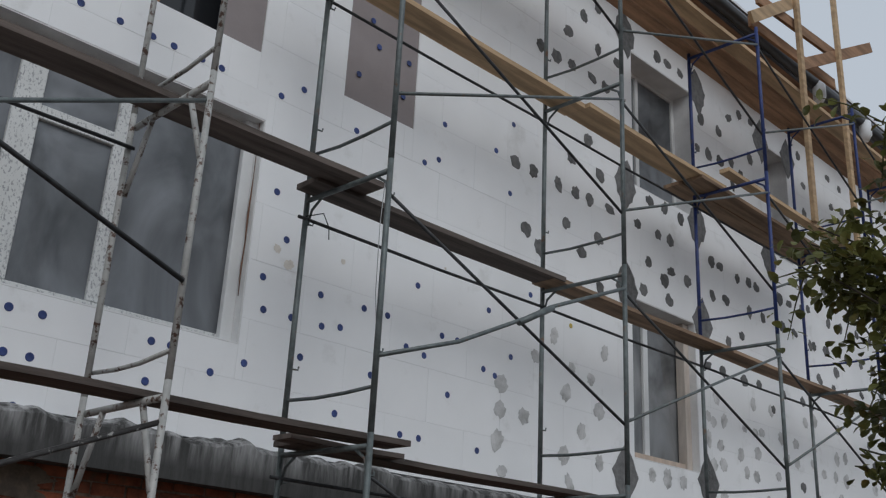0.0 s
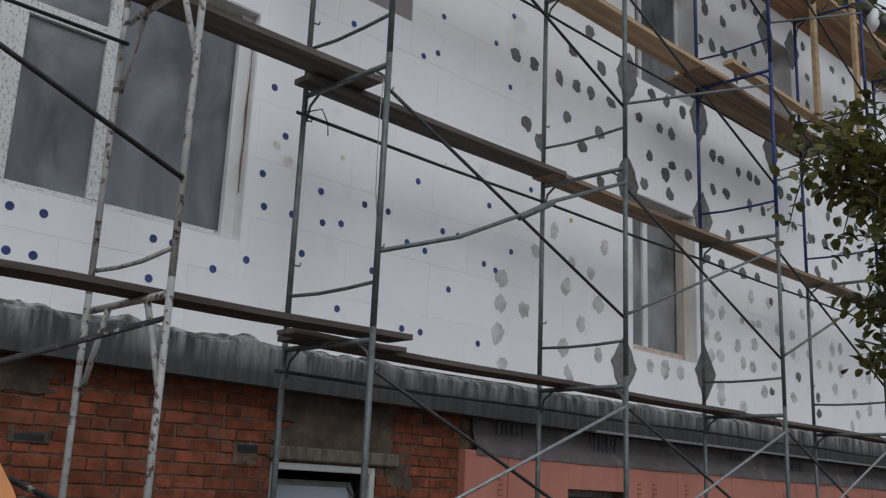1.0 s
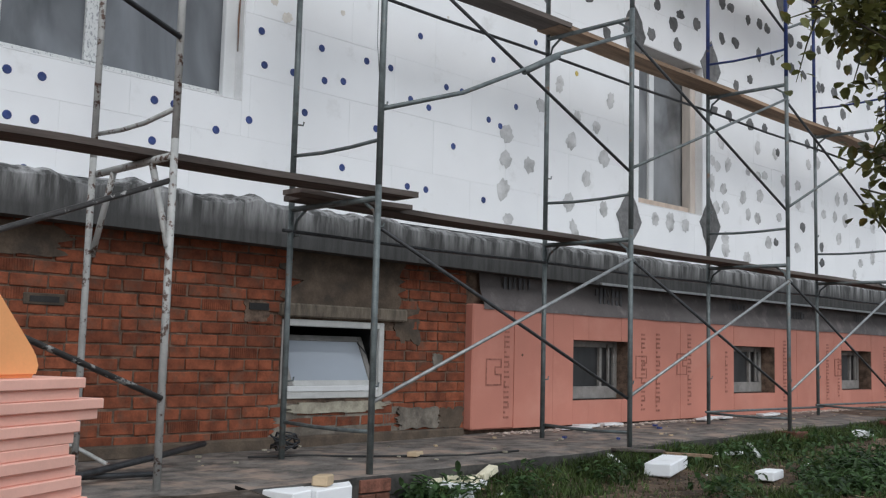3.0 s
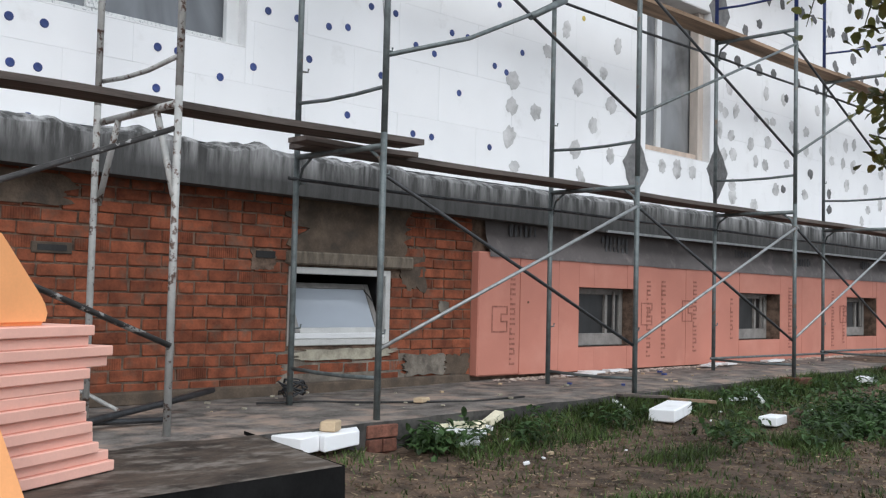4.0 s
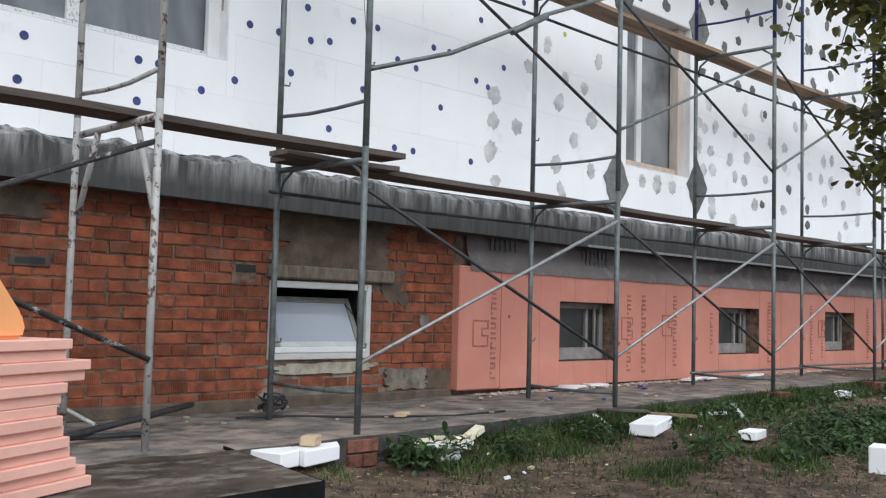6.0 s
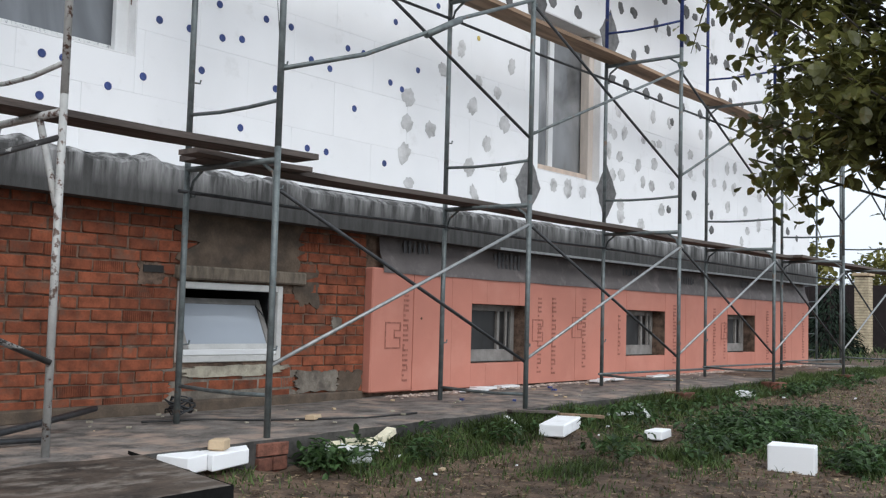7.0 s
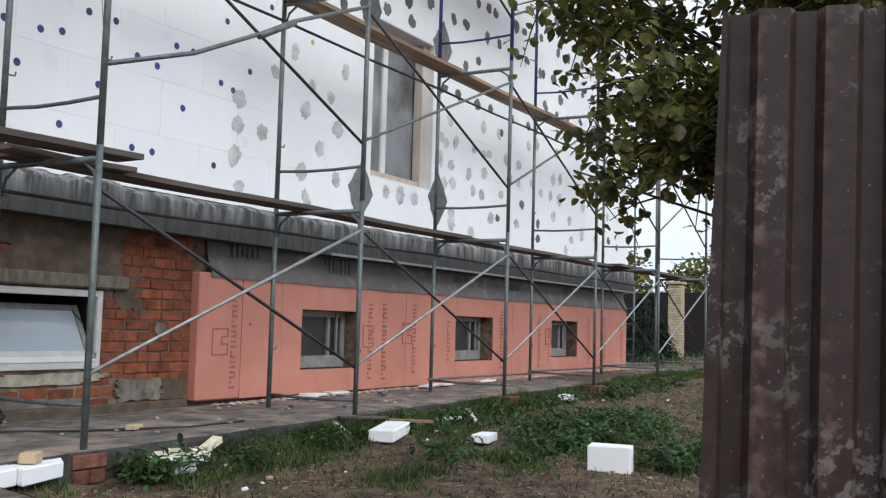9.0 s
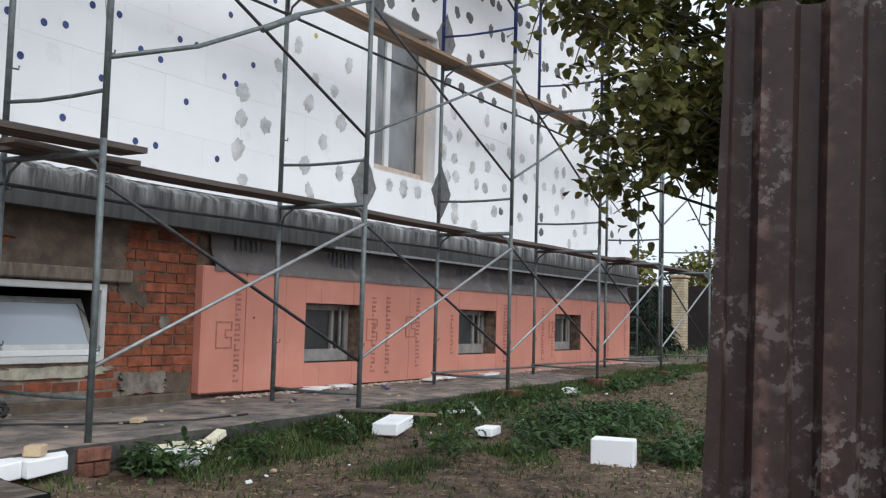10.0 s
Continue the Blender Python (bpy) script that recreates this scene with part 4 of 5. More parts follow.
# white foam boards beside the terrace: a pointed offcut and a short block
def slab(name, label, cat, corners, z0, z1, material):
    bm = bmesh.new()
    lo = [bm.verts.new((x, y, z0)) for x, y in corners]
    hi = [bm.verts.new((x, y, z1 + 0.004 * (-1) ** i)) for i, (x, y) in enumerate(corners)]
    bm.faces.new(lo[::-1]), bm.faces.new(hi)
    n = len(corners)
    for i in range(n):
        j = (i + 1) % n
        bm.faces.new((lo[i], lo[j], hi[j], hi[i]))
    bmesh.ops.recalc_face_normals(bm, faces=bm.faces)
    bmesh.ops.bevel(bm, geom=list(bm.edges), offset=0.006, segments=1, affect="EDGES")
    return tagged(part(name, bm, material, None), label, cat)


slab("foam_board_scrap", "pointed white foam board lying beside the terrace", "foam board", ((-3.40, -1.50), (-3.277, -1.851), (-3.115, -1.81), (-3.04, -1.62), (-3.20, -1.416)), -0.175, -0.08, M["foam"])
slab("foam_board_scrap", "white foam block lying against the brick pile", "foam board", ((-3.125, -1.87), (-2.76, -1.745), (-2.66, -1.59), (-3.03, -1.60), (-3.11, -1.805)), -0.175, -0.083, M["foam"])
chunk("tan_block", "small tan block resting on the foam board", "block", -2.955, -1.70, -0.079, 0.12, 0.10, 0.065, 35, M["cardboard"], seed=10)
chunk("tan_block", "small tan block on the concrete apron", "block", -1.55, -1.0, -0.05, 0.14, 0.08, 0.035, 25, M["cardboard"], seed=11)
rng = random.Random(21)
for k in range(30):
    x, y = rng.uniform(-2.2, 6.5), rng.uniform(-2.6, -1.75)
    if k < 14:
        x, y = rng.uniform(-2.05, -1.4), rng.uniform(-1.90, -1.64)
    s = rng.uniform(0.012, 0.032) if k > 13 else rng.uniform(0.025, 0.075)
    chunk("foam_crumb", "broken white foam crumb in the grass", "foam crumb", x, y, g(x, y) + 0.015, s * 1.4, s, s * 0.6, rng.uniform(0, 180), M["foam"] if k % 4 else M["cardboard"], seed=k, group="foam crumbs", ry=rng.uniform(-15, 15))
for fx, fy, fl, fa in ((-1.80, -1.66, 0.15, 30), (-1.62, -1.66, 0.12, 70), (-1.70, -1.74, 0.10, 10), (-1.95, -1.65, 0.11, 50)):
    chunk("foam_offcut", "broken cream foam lump in the grass", "foam offcut", fx, fy, g(fx, fy) + 0.02, fl, fl * 0.7, 0.05, fa, M["foam_cream"], seed=int(fl * 900), group="foam offcuts", ry=12, rough=0.016)
chunk("foam_offcut", "flat white foam sheet scrap in the grass", "foam offcut", -1.86, -1.72, g(-1.86, -1.72) + 0.03, 0.36, 0.15, 0.03, -41, M["foam"], seed=31, group="foam offcuts", ry=3)
chunk("foam_offcut", "cream foam lump in the grass", "foam offcut", -1.43, -1.64, g(-1.43, -1.64) + 0.03, 0.20, 0.08, 0.05, 15, M["foam_cream"], seed=32, group="foam offcuts", ry=-14)
for k in range(70):
    x, y = rng.uniform(-3.4, 10.5), rng.uniform(-1.3, 0.05)
    s = rng.uniform(0.008, 0.03)
    chunk("rubble_chip", "small mortar chip on the concrete apron", "rubble", x, y, -0.06 + 0.0062 * (x + 3.0), s * 1.5, s, s * 0.6, rng.uniform(0, 180), M["bed"] if k % 3 else M["cardboard"], seed=k, group="rubble chips")
for k in range(9):
    x, y = rng.uniform(0.2, 6.0), rng.uniform(-0.25, -0.02)
    chunk("rubble_chip", "crumbled mortar along the wall foot", "rubble", x, y, -0.045 + 0.0062 * (x + 3.0), 0.3, 0.12, 0.025, rng.uniform(-20, 20), M["reveal"], seed=k, group="rubble chips")

chunk("timber_offcut", "dull brown board end lying at the apron edge", "board", 0.52, -1.58, -0.075, 0.55, 0.07, 0.025, -14, M["wood_old"], seed=40, ry=3, rough=0.004)
chunk("timber_offcut", "thin brown board end in the grass", "board", 0.95, -1.80, -0.12, 0.5, 0.05, 0.03, -20, M["wood_mid"], seed=41, ry=4, rough=0.004)
for x, y in ((0.55, -0.75), (1.35, -0.5), (2.3, -0.62), (2.55, -0.4), (0.9, -1.1)):
    chunk("loose_dowel", "blue plastic dowel dropped on the apron", "dowel", x, y, -0.052 + 0.0062 * (x + 3.0), 0.05, 0.035, 0.02, 40 * x, M["blue"], seed=42, group="loose dowels")
# steel bars and wires near the wall foot
bar("steel_bar", [(-4.6, -1.35, -0.01), (-4.19, -1.08, 0.0), (-3.5, -0.66, 0.025), (-2.94, -0.30, 0.05)], M["steel_dark"], "dark bent steel bar leaning by the wall", 0.022, "", "steel bar")
bar("steel_bar", [(-4.5, -0.9, -0.02), (-4.1, -0.95, -0.03), (-3.69, -0.99, -0.035)], M["steel_dark"], "dark steel bar lying on the terrace", 0.018, "", "steel bar")
bar("steel_bar", [(-4.3, -0.22, 0.14), (-3.88, -0.27, 0.08), (-3.79, -0.63, -0.02)], M["steel_white"], "pale steel bar leaning behind the stack", 0.014, "", "steel bar")
coil = []
for k in range(60):
    a = k * 0.62
    coil.append((-2.33 + 0.10 * math.cos(a) * (1 + 0.3 * math.sin(k)), -0.42 + 0.07 * math.sin(a), -0.01 + 0.002 * k + 0.02 * math.sin(k * 1.7)))
tagged(part("wire_coil", tube(coil, 0.007, 5), M["steel_dark"], None), "tangled coil of grey wire on the apron", "wire")
bar("cable", [(-2.7, -0.5, -0.04), (-2.3, -0.55, -0.045), (-1.9, -0.85, -0.045), (-1.2, -1.2, -0.045), (-0.6, -1.2, -0.04)], M["cable"], "black cable lying on the apron", 0.009, "", "cable")

# ---- stack of foam boards on the terrace ----
CORNER, TURN, z = Vector((-4.70, -2.376, 0)), 26.7, -0.042
SHEETS = [(-0.036, 1, -1.2), (0.072, 1, -0.5), (0.118, 1, 0.6), (0.166, 1, 1.2), (0.145, -1, 0.3), (0.0, -1, -0.2), (0.126, -1, 0.4)]
for inset, flip, turn in SHEETS:
    th, half = 0.0918, 0.046
    lo_x, hi_x = (0.0, -0.014) if flip > 0 else (-0.012, 0.0)
    lo_y, hi_y = (-0.012, 0.010) if flip > 0 else (0.010, -0.010)
    bm = box(-1.2, lo_x, lo_y, 0.6, 0, half, 0.004)
    box(-1.2, hi_x, hi_y, 0.6, half + 0.0008, th - 0.0008, 0.004, bm=bm)
    ob = part("foam_sheet", bm, M["pink_pale"], None)
    o = Matrix.Rotation(radians(TURN), 3, "Z") @ Vector((-inset, 0.0, 0))
    ob.matrix_basis = pose(CORNER.x + o.x, CORNER.y + o.y, z, 0, 0, TURN + turn)
    tagged(ob, "pale pink rebated foam sheet in a stack on the terrace", "foam sheet", "stacked foam sheets")
    z += th

# orange foam boards on and before the stack
bm = bmesh.new()
prof = [(-1.0, 0.0), (-0.455, 0.0), (-0.44, 0.05), (-0.46, 0.10), (-0.69, 0.345), (-0.72, 0.375), (-1.0, 0.385)]
fr = [bm.verts.new((x, 0, zz)) for x, zz in prof]
bk = [bm.verts.new((x, 0.30, zz)) for x, zz in prof]
bm.faces.new(fr), bm.faces.new(bk[::-1])
for k in range(len(prof)):
    j = (k + 1) % len(prof)
    bm.faces.new((fr[k], fr[j], bk[j], bk[k]))
bmesh.ops.recalc_face_normals(bm, faces=bm.faces)
bmesh.ops.bevel(bm, geom=list(bm.edges), offset=0.016, segments=3, affect="EDGES")
ob = part("foam_offcut", bm, M["orange"], None)
ob.matrix_basis = pose(CORNER.x + 0.075, CORNER.y + 0.10, z, 0, 0, TURN)
tagged(ob, "bright orange cut foam piece standing on the stack", "foam offcut")
up = Vector((-0.10, 0.08, 0.33)).normalized()
side = Vector((-0.93, -0.36, 0))
side = (side - up * side.dot(up)).normalized()
lean = Matrix((side, up, side.cross(up))).transposed().to_4x4()
bm = box(0, 0.6, 0, 1.2, -0.03, 0.03, 0.006)
ob = part("foam_sheet", bm, M["orange"], None)
ob.matrix_basis = Matrix.Translation((-5.20, -3.04, -0.32)) @ lean
tagged(ob, "orange foam sheet leaning before the stack", "foam sheet")

# ---- metal sheet fence near the camera ----
fence = thing("metal_fence", "brown corrugated steel fence panel with flaking paint", "fence", at=(-4.625, -6.02, -0.328), rz=-74.5)
bm = bmesh.new()
prof = []
for k in range(14):
    b = k * 0.130
    prof += [(b, 0.0), (b + 0.040, 0.0), (b + 0.054, 0.032), (b + 0.116, 0.032)]
rows = []
for zz in [0.02 + 0.124 * i for i in range(15)]:
    lead = -0.018 - 0.022 * (1.77 - zz)
    rows.append([bm.verts.new((px + 0.020 * (zz - 1.75), -py + 0.003 * noise.noise((px * 6, zz * 3, 1)), zz)) for px, py in [(lead, 0.026), (-0.008, 0.028)] + prof])
for a, b in zip(rows, rows[1:]):
    for k in range(len(prof) + 1):
        bm.faces.new((a[k], a[k + 1], b[k + 1], b[k]))
geom = bmesh.ops.solidify(bm, geom=list(bm.faces), thickness=0.002)
part("sheet", bm, M["fence"], fence)
part("fence_rail", box(0.05, 1.8, 0.024, 0.064, 0.4, 0.44), M["steel_dark"], fence)
part("fence_post", box(0.9, 0.96, 0.066, 0.126, -0.02, 1.7), M["steel_dark"], fence)


# ---- trees and plants ----
def leaf_shape(bm, p, d, up, L, w, curl=0.2):
    s = d.cross(up).normalized()
    n = s.cross(d).normalized()
    rim = []
    for u, v, hgt in ((0.0, 0.0, 0.0), (0.2, 0.75, 0.05), (0.5, 1.0, 0.06), (0.8, 0.72, -curl * 0.5), (1.0, 0.0, -curl), (0.8, -0.72, -curl * 0.5), (0.5, -1.0, 0.06), (0.2, -0.75, 0.05)):
        rim.append(bm.verts.new(p + d * L * u + s * w * v + n * L * hgt))
    m1 = bm.verts.new(p + d * L * 0.5 - n * L * 0.04)
    for k in range(8):
        bm.faces.new((m1, rim[k], rim[(k + 1) % 8]))


rng = random.Random(77)
tree = thing("leafy_tree", "leafy fruit tree with dull green and yellowing leaves", "tree", at=(-1.9, -6.1, -0.3))
trunk = [(0, 0, -0.05), (0.04, 0.0, 0.5), (0.0, 0.03, 1.1), (-0.08, 0.05, 1.7), (-0.15, 0.1, 2.4), (-0.2, 0.2, 3.2), (-0.2, 0.25, 4.2)]
part("trunk", tube(trunk, [0.10, 0.085, 0.08, 0.07, 0.055, 0.04, 0.015], 8), M["bark"], tree)
leaves = bmesh.new()
for k in range(90):
    q = Vector((rng.gauss(0, 1), rng.gauss(0, 1), rng.gauss(0, 1))).normalized() * rng.choice((0.5, 0.75, 0.95, 1.05, 1.2))
    b = Vector((-0.50 + 0.6 * q.x, 0.54 + 0.80 * q.y, 2.45 + (0.8 if k % 6 else 1.8) * q.z))
    if b.z < 1.75:
        b.z = 1.75 + rng.uniform(0, 0.4)
    i = max(2, min(5, int((b.z - 0.5) / 0.65)))
    a = Vector(trunk[i])
    midp = (a + b) / 2 + Vector((rng.uniform(-.1, .1), rng.uniform(-.1, .1), 0.12))
    part("limb", tube([a, midp, b], [0.013, 0.008, 0.004], 5), M["bark"], tree)
    for k2 in range(12):
        u = rng.uniform(0.45, 1.0)
        o = midp.lerp(b, u)
        d = Vector((rng.gauss(0, 1), rng.gauss(0, 1), rng.gauss(-0.1, 0.6))).normalized()
        tw = o + d * rng.uniform(0.12, 0.34)
        tube([o, (o + tw) / 2 + Vector((0, 0, 0.02)), tw], [0.005, 0.004, 0.002], 4, bm=leaves, caps=False)
        for j in range(13):
            q = o.lerp(tw, rng.uniform(0.15, 1.0)) + Vector((rng.gauss(0, .035), rng.gauss(0, .035), rng.gauss(0, .035)))
            ld = Vector((rng.gauss(0, 1), rng.gauss(0, 1), rng.gauss(-0.5, 0.6))).normalized()
            leaf_shape(leaves, q, ld, Vector((rng.uniform(-.4, .4), rng.uniform(-.4, .4), 1)), rng.uniform(0.038, 0.074), rng.uniform(0.015, 0.026))
part("crown", leaves, M["leaf"], tree)

# grass and weeds
rng = random.Random(9)
grass, weeds = bmesh.new(), bmesh.new()


def trodden(x, y):
    """Flattened growth round and before the foam offcuts."""
    for cx, cy in ((0.46, -1.98), (1.10, -2.55), (0.30, -4.02)):
        for k in range(5):
            if (x - cx + 0.14 * k) ** 2 + (y - cy + 0.09 * k) ** 2 < 0.045 + (0.03 if k == 0 else 0):
                return True
    return False


def in_grass(x, y):
    edge = -1.62 + 0.036 * (x + 2.5)
    if y > edge - 0.03 or (x < -3.5 and y > -2.95):
        return 0.0
    if trodden(x, y):
        return 0.03
    patchy = max(0.0, min(1.0, 0.5 + 2.2 * noise.noise((x * 1.5, y * 2.2, 6.0))))
    band = max(0.5, patchy) * math.exp(-((edge - 0.22 - y) / 0.34) ** 2) * (1.0 if x > -2.2 else 0.0)
    clump = max(0.0, noise.noise((x * 1.3 + 3, y * 1.9, 2.0)) * 2.4 - 0.45)
    right = math.exp(-((x - 2.2) / 1.8) ** 2 - ((y + 3.0) / 0.5) ** 2) * 1.3
    right += math.exp(-((x - 1.0) / 0.9) ** 2 - ((y + 3.2) / 0.35) ** 2) + math.exp(-((x - 1.3) / 0.8) ** 2 - ((y + 4.4) / 0.3) ** 2)
    sparse = 0.03
    if x > 3.2 and y < edge - 0.45:
        return 0.03
    if -2.15 < x < -0.6 and -2.15 < y < -1.62:
        return 0.5
    return min(1.0, band * 1.0 + clump * 0.5 + right * patchy + sparse)


def blade(bm, x, y, z, h, w):
    a = rng.uniform(0, 6.28)
    dx, dy = math.cos(a), math.sin(a)
    lean = rng.uniform(0.2, 1.3) * h
    p = [bm.verts.new((x - dy * w, y + dx * w, z)), bm.verts.new((x + dy * w, y - dx * w, z)),
         bm.verts.new((x + dy * w * .7 + dx * lean * .4, y - dx * w * .7 + dy * lean * .4, z + h * .6)),
         bm.verts.new((x - dy * w * .7 + dx * lean * .4, y + dx * w * .7 + dy * lean * .4, z + h * .6)),
         bm.verts.new((x + dx * lean, y + dy * lean, z + h))]
    bm.faces.new((p[0], p[1], p[2], p[3])), bm.faces.new((p[3], p[2], p[4]))


made = 0
while made < 60000:
    x, y = rng.uniform(-4.6, 13.5), rng.uniform(-6.2, -0.9)
    q = in_grass(x, y)
    if rng.random() > q:
        continue
    made += 1
    blade(grass, x, y, ground_height(x, y) - 0.005, rng.uniform(0.025, 0.13) * (0.4 + 0.7 * q), rng.uniform(0.003, 0.007))
for k in range(9000):
    x, y = rng.uniform(13, 60), rng.uniform(-14, 9)
    blade(grass, x, y, ground_height(min(x, 50), y) - 0.01, rng.uniform(0.1, 0.35), 0.012)
tagged(part("grass", grass, M["grass"], None), "patchy green grass growing in the soil", "grass", kind="stuff")
centres = [(rng.gauss(1.0, 0.6), rng.gauss(-3.1, 0.30)) for k in range(45)] + [(rng.uniform(0.45, 2.2), rng.uniform(-4.75, -4.1)) for k in range(60)] + [(rng.gauss(2.3, 0.85), rng.gauss(-3.0, 0.36)) for k in range(150)] + [(rng.uniform(-2.30, -2.10), rng.uniform(-1.88, -1.68)) for k in range(11)] + [(rng.uniform(-2, 9), -1.62 + rng.uniform(-0.4, -0.1)) for k in range(70)] + [(rng.uniform(12.5, 22), rng.uniform(-1, 7)) for k in range(60)]
for cx, cy in centres:
    if trodden(cx, cy):
        continue
    gz = ground_height(cx, cy)
    for k in range(rng.randint(10, 22)):
        h = rng.uniform(0.02, 0.17)
        p = Vector((cx + rng.gauss(0, .07), cy + rng.gauss(0, .07), gz + h * 0.9))
        ld = Vector((rng.gauss(0, 1), rng.gauss(0, 1), rng.gauss(0.1, 0.35))).normalized()
        leaf_shape(weeds, p, ld, Vector((0, 0, 1)), rng.uniform(0.05, 0.11), rng.uniform(0.012, 0.024), 0.3)
tagged(part("weeds", weeds, M["weed"], None), "broad-leaved green weeds in the grass", "weeds", kind="stuff")
litter = bmesh.new()
for k in range(20000):
    x, y = rng.uniform(-3.6, 9), rng.uniform(-5.8, -1.7)
    if x < -3.5 and y > -2.95:
        continue
    z0 = ground_height(x, y)
    a, L, w = rng.uniform(0, 6.28), rng.uniform(0.005, 0.032) * rng.uniform(0.4, 1.0), rng.uniform(0.001, 0.0035)
    c, s = math.cos(a), math.sin(a)
    vs = [litter.verts.new((x + c * u - s * v, y + s * u + c * v, z0 + 0.004 + rng.uniform(0, 0.012))) for u, v in ((-L, -w), (L, -w), (L, w), (-L, w))]
    litter.faces.new(vs)
tagged(part("litter", litter, mat("straw_litter", (0.22, 0.165, 0.105), 0.9, vary=0.3, bump=0, island=0.65), None), "dry straw and wood chips on the soil", "litter", kind="stuff")

clods = bmesh.new()
for k in range(6000):
    x, y = rng.uniform(-3.4, 10), rng.uniform(-5.9, -1.8)
    s = rng.uniform(0.006, 0.022) * (1.0 if rng.random() < 0.95 else 2.0)
    c = Vector((x, y, ground_height(x, y) + s * 0.15))
    top, bot = clods.verts.new(c + Vector((rng.uniform(-.3, .3) * s, rng.uniform(-.3, .3) * s, s * 0.8))), None
    ring = [clods.verts.new(c + Vector((s * rng.uniform(.7, 1.2) * math.cos(a * 1.257), s * rng.uniform(.7, 1.2) * math.sin(a * 1.257), -s * 0.3 + rng.uniform(0, .4) * s))) for a in range(5)]
    for a in range(5):
        clods.faces.new((ring[a], ring[(a + 1) % 5], top))
tagged(part("soil_clods", clods, M["soil"], None), "loose brown soil crumbs on the yard", "soil", kind="stuff")

# crumbs swept against the foot of the pink boards
crumbs = bmesh.new()
for k in range(1500):
    x = rng.uniform(0.2, 11.5)
    y = -0.06 - abs(rng.gauss(0, 0.16)) * (0.6 + 0.8 * noise.noise((x * 1.3, 2, 2)) ** 2)
    s = rng.uniform(0.006, 0.026)
    c = Vector((x, y, -0.052 + 0.0062 * (x + 3.0) + 0.002))
    ring = [crumbs.verts.new(c + Vector((s * rng.uniform(.6, 1.3) * math.cos(a * 1.257), s * rng.uniform(.6, 1.3) * math.sin(a * 1.257), 0))) for a in range(5)]
    top = crumbs.verts.new(c + Vector((rng.uniform(-.3, .3) * s, 0, s * rng.uniform(0.3, 0.8))))
    for a in range(5):
        crumbs.faces.new((ring[a], ring[(a + 1) % 5], top))
tagged(part("rubble_crumbs", crumbs, mat("pale_rubble", (0.42, 0.35, 0.30), 0.95, vary=0.3, scale=9, bump=0.3, island=0.4), None), "pale plaster and foam crumbs along the wall foot", "rubble", kind="stuff")

# ---- distance ----
def far_tree(x, y, h, r, seed, material, label):
    rg = random.Random(seed)
    t = thing("far_tree", label, "tree", "far trees", at=(x, y, -0.2))
    part("trunk", tube([(0, 0, 0), (0.1, 0, h * 0.5), (0, 0.1, h * 0.9)], [0.16, 0.1, 0.03], 6), M["bark"], t)
    bm = bmesh.new()
    for k in range(900):
        q = Vector((rg.gauss(0, 1), rg.gauss(0, 1), rg.gauss(0, 1))).normalized() * rg.uniform(0.45, 1.0)
        p = Vector((q.x * r, q.y * r, h * 0.62 + q.z * h * 0.38 + 0.4 * noise.noise((q.x * 2, q.y * 2, seed))))
        d = Vector((rg.gauss(0, 1), rg.gauss(0, 1), rg.gauss(0, 1))).normalized()
        leaf_shape(bm, p, d, Vector((0.2, 0.1, 1)), rg.uniform(0.18, 0.4), rg.uniform(0.08, 0.16))
    part("crown", bm, material, t)


for k in range(16):
    rg = random.Random(k)
    far_tree(42 + rg.uniform(0, 14), -4 + 2.4 * k + rg.uniform(-.6, .6), rg.uniform(4.6, 6.4), rg.uniform(1.5, 2.4), k, M["far_leaf"] if k % 3 else M["leaf"], "distant tree with yellowing leaves")
back = thing("far_fence", "dark sheet metal boundary fence with brick pillars", "fence")
for k in range(24):
    y = -8 + 1.2 * k
    part("fence_panel", box(23.0, 23.05, y, y + 1.195, -0.25, 1.95), M["far_fence"], back)
pil = thing("brick_pillar", "yellow brick fence pillar with flat cap", "pillar", at=(21.9, 2.08, -0.1))
me = mesh_of("brick", box(-0.125, 0.125, -0.06, 0.06, -0.034, 0.034, 0.005), M["yellow_brick"])
part("core", box(-0.17, 0.17, -0.17, 0.17, 0, 2.25), M["mortar"], pil)
for c in range(29):
    z = 0.04 + 0.077 * c
    for s in range(4):
        a = 90 * s + (0 if c % 2 else 0)
        o = Vector((0.065 if c % 2 else -0.065, -0.13, 0))
        o.rotate(Euler((0, 0, radians(a))))
        piece("brick", me, pil, o.x, o.y, z, rz=a)
part("cap", box(-0.24, 0.24, -0.24, 0.24, 2.26, 2.34, 0.01), M["cardboard"], pil)
bush = thing("spruce_bush", "dark green young spruce by the house corner", "spruce", at=(16.5, 1.2, -0.25))
part("trunk", tube([(0, 0, 0), (0, 0, 1.9)], [0.05, 0.01], 6), M["bark"], bush)
bm = bmesh.new()
rng = random.Random(4)
for k in range(2200):
    u = rng.random() ** 0.7
    zz = 0.1 + 1.8 * (1 - u)
    rr = 0.85 * (0.12 + u) * rng.uniform(0.5, 1.0)
    a = rng.uniform(0, 6.28)
    leaf_shape(bm, Vector((rr * math.cos(a), rr * math.sin(a), zz + 0.05 * math.sin(9 * a))), Vector((math.cos(a), math.sin(a), -0.35)).normalized(), Vector((0, 0, 1)), rng.uniform(0.1, 0.2), 0.018)
part("needles", bm, M["spruce"], bush)

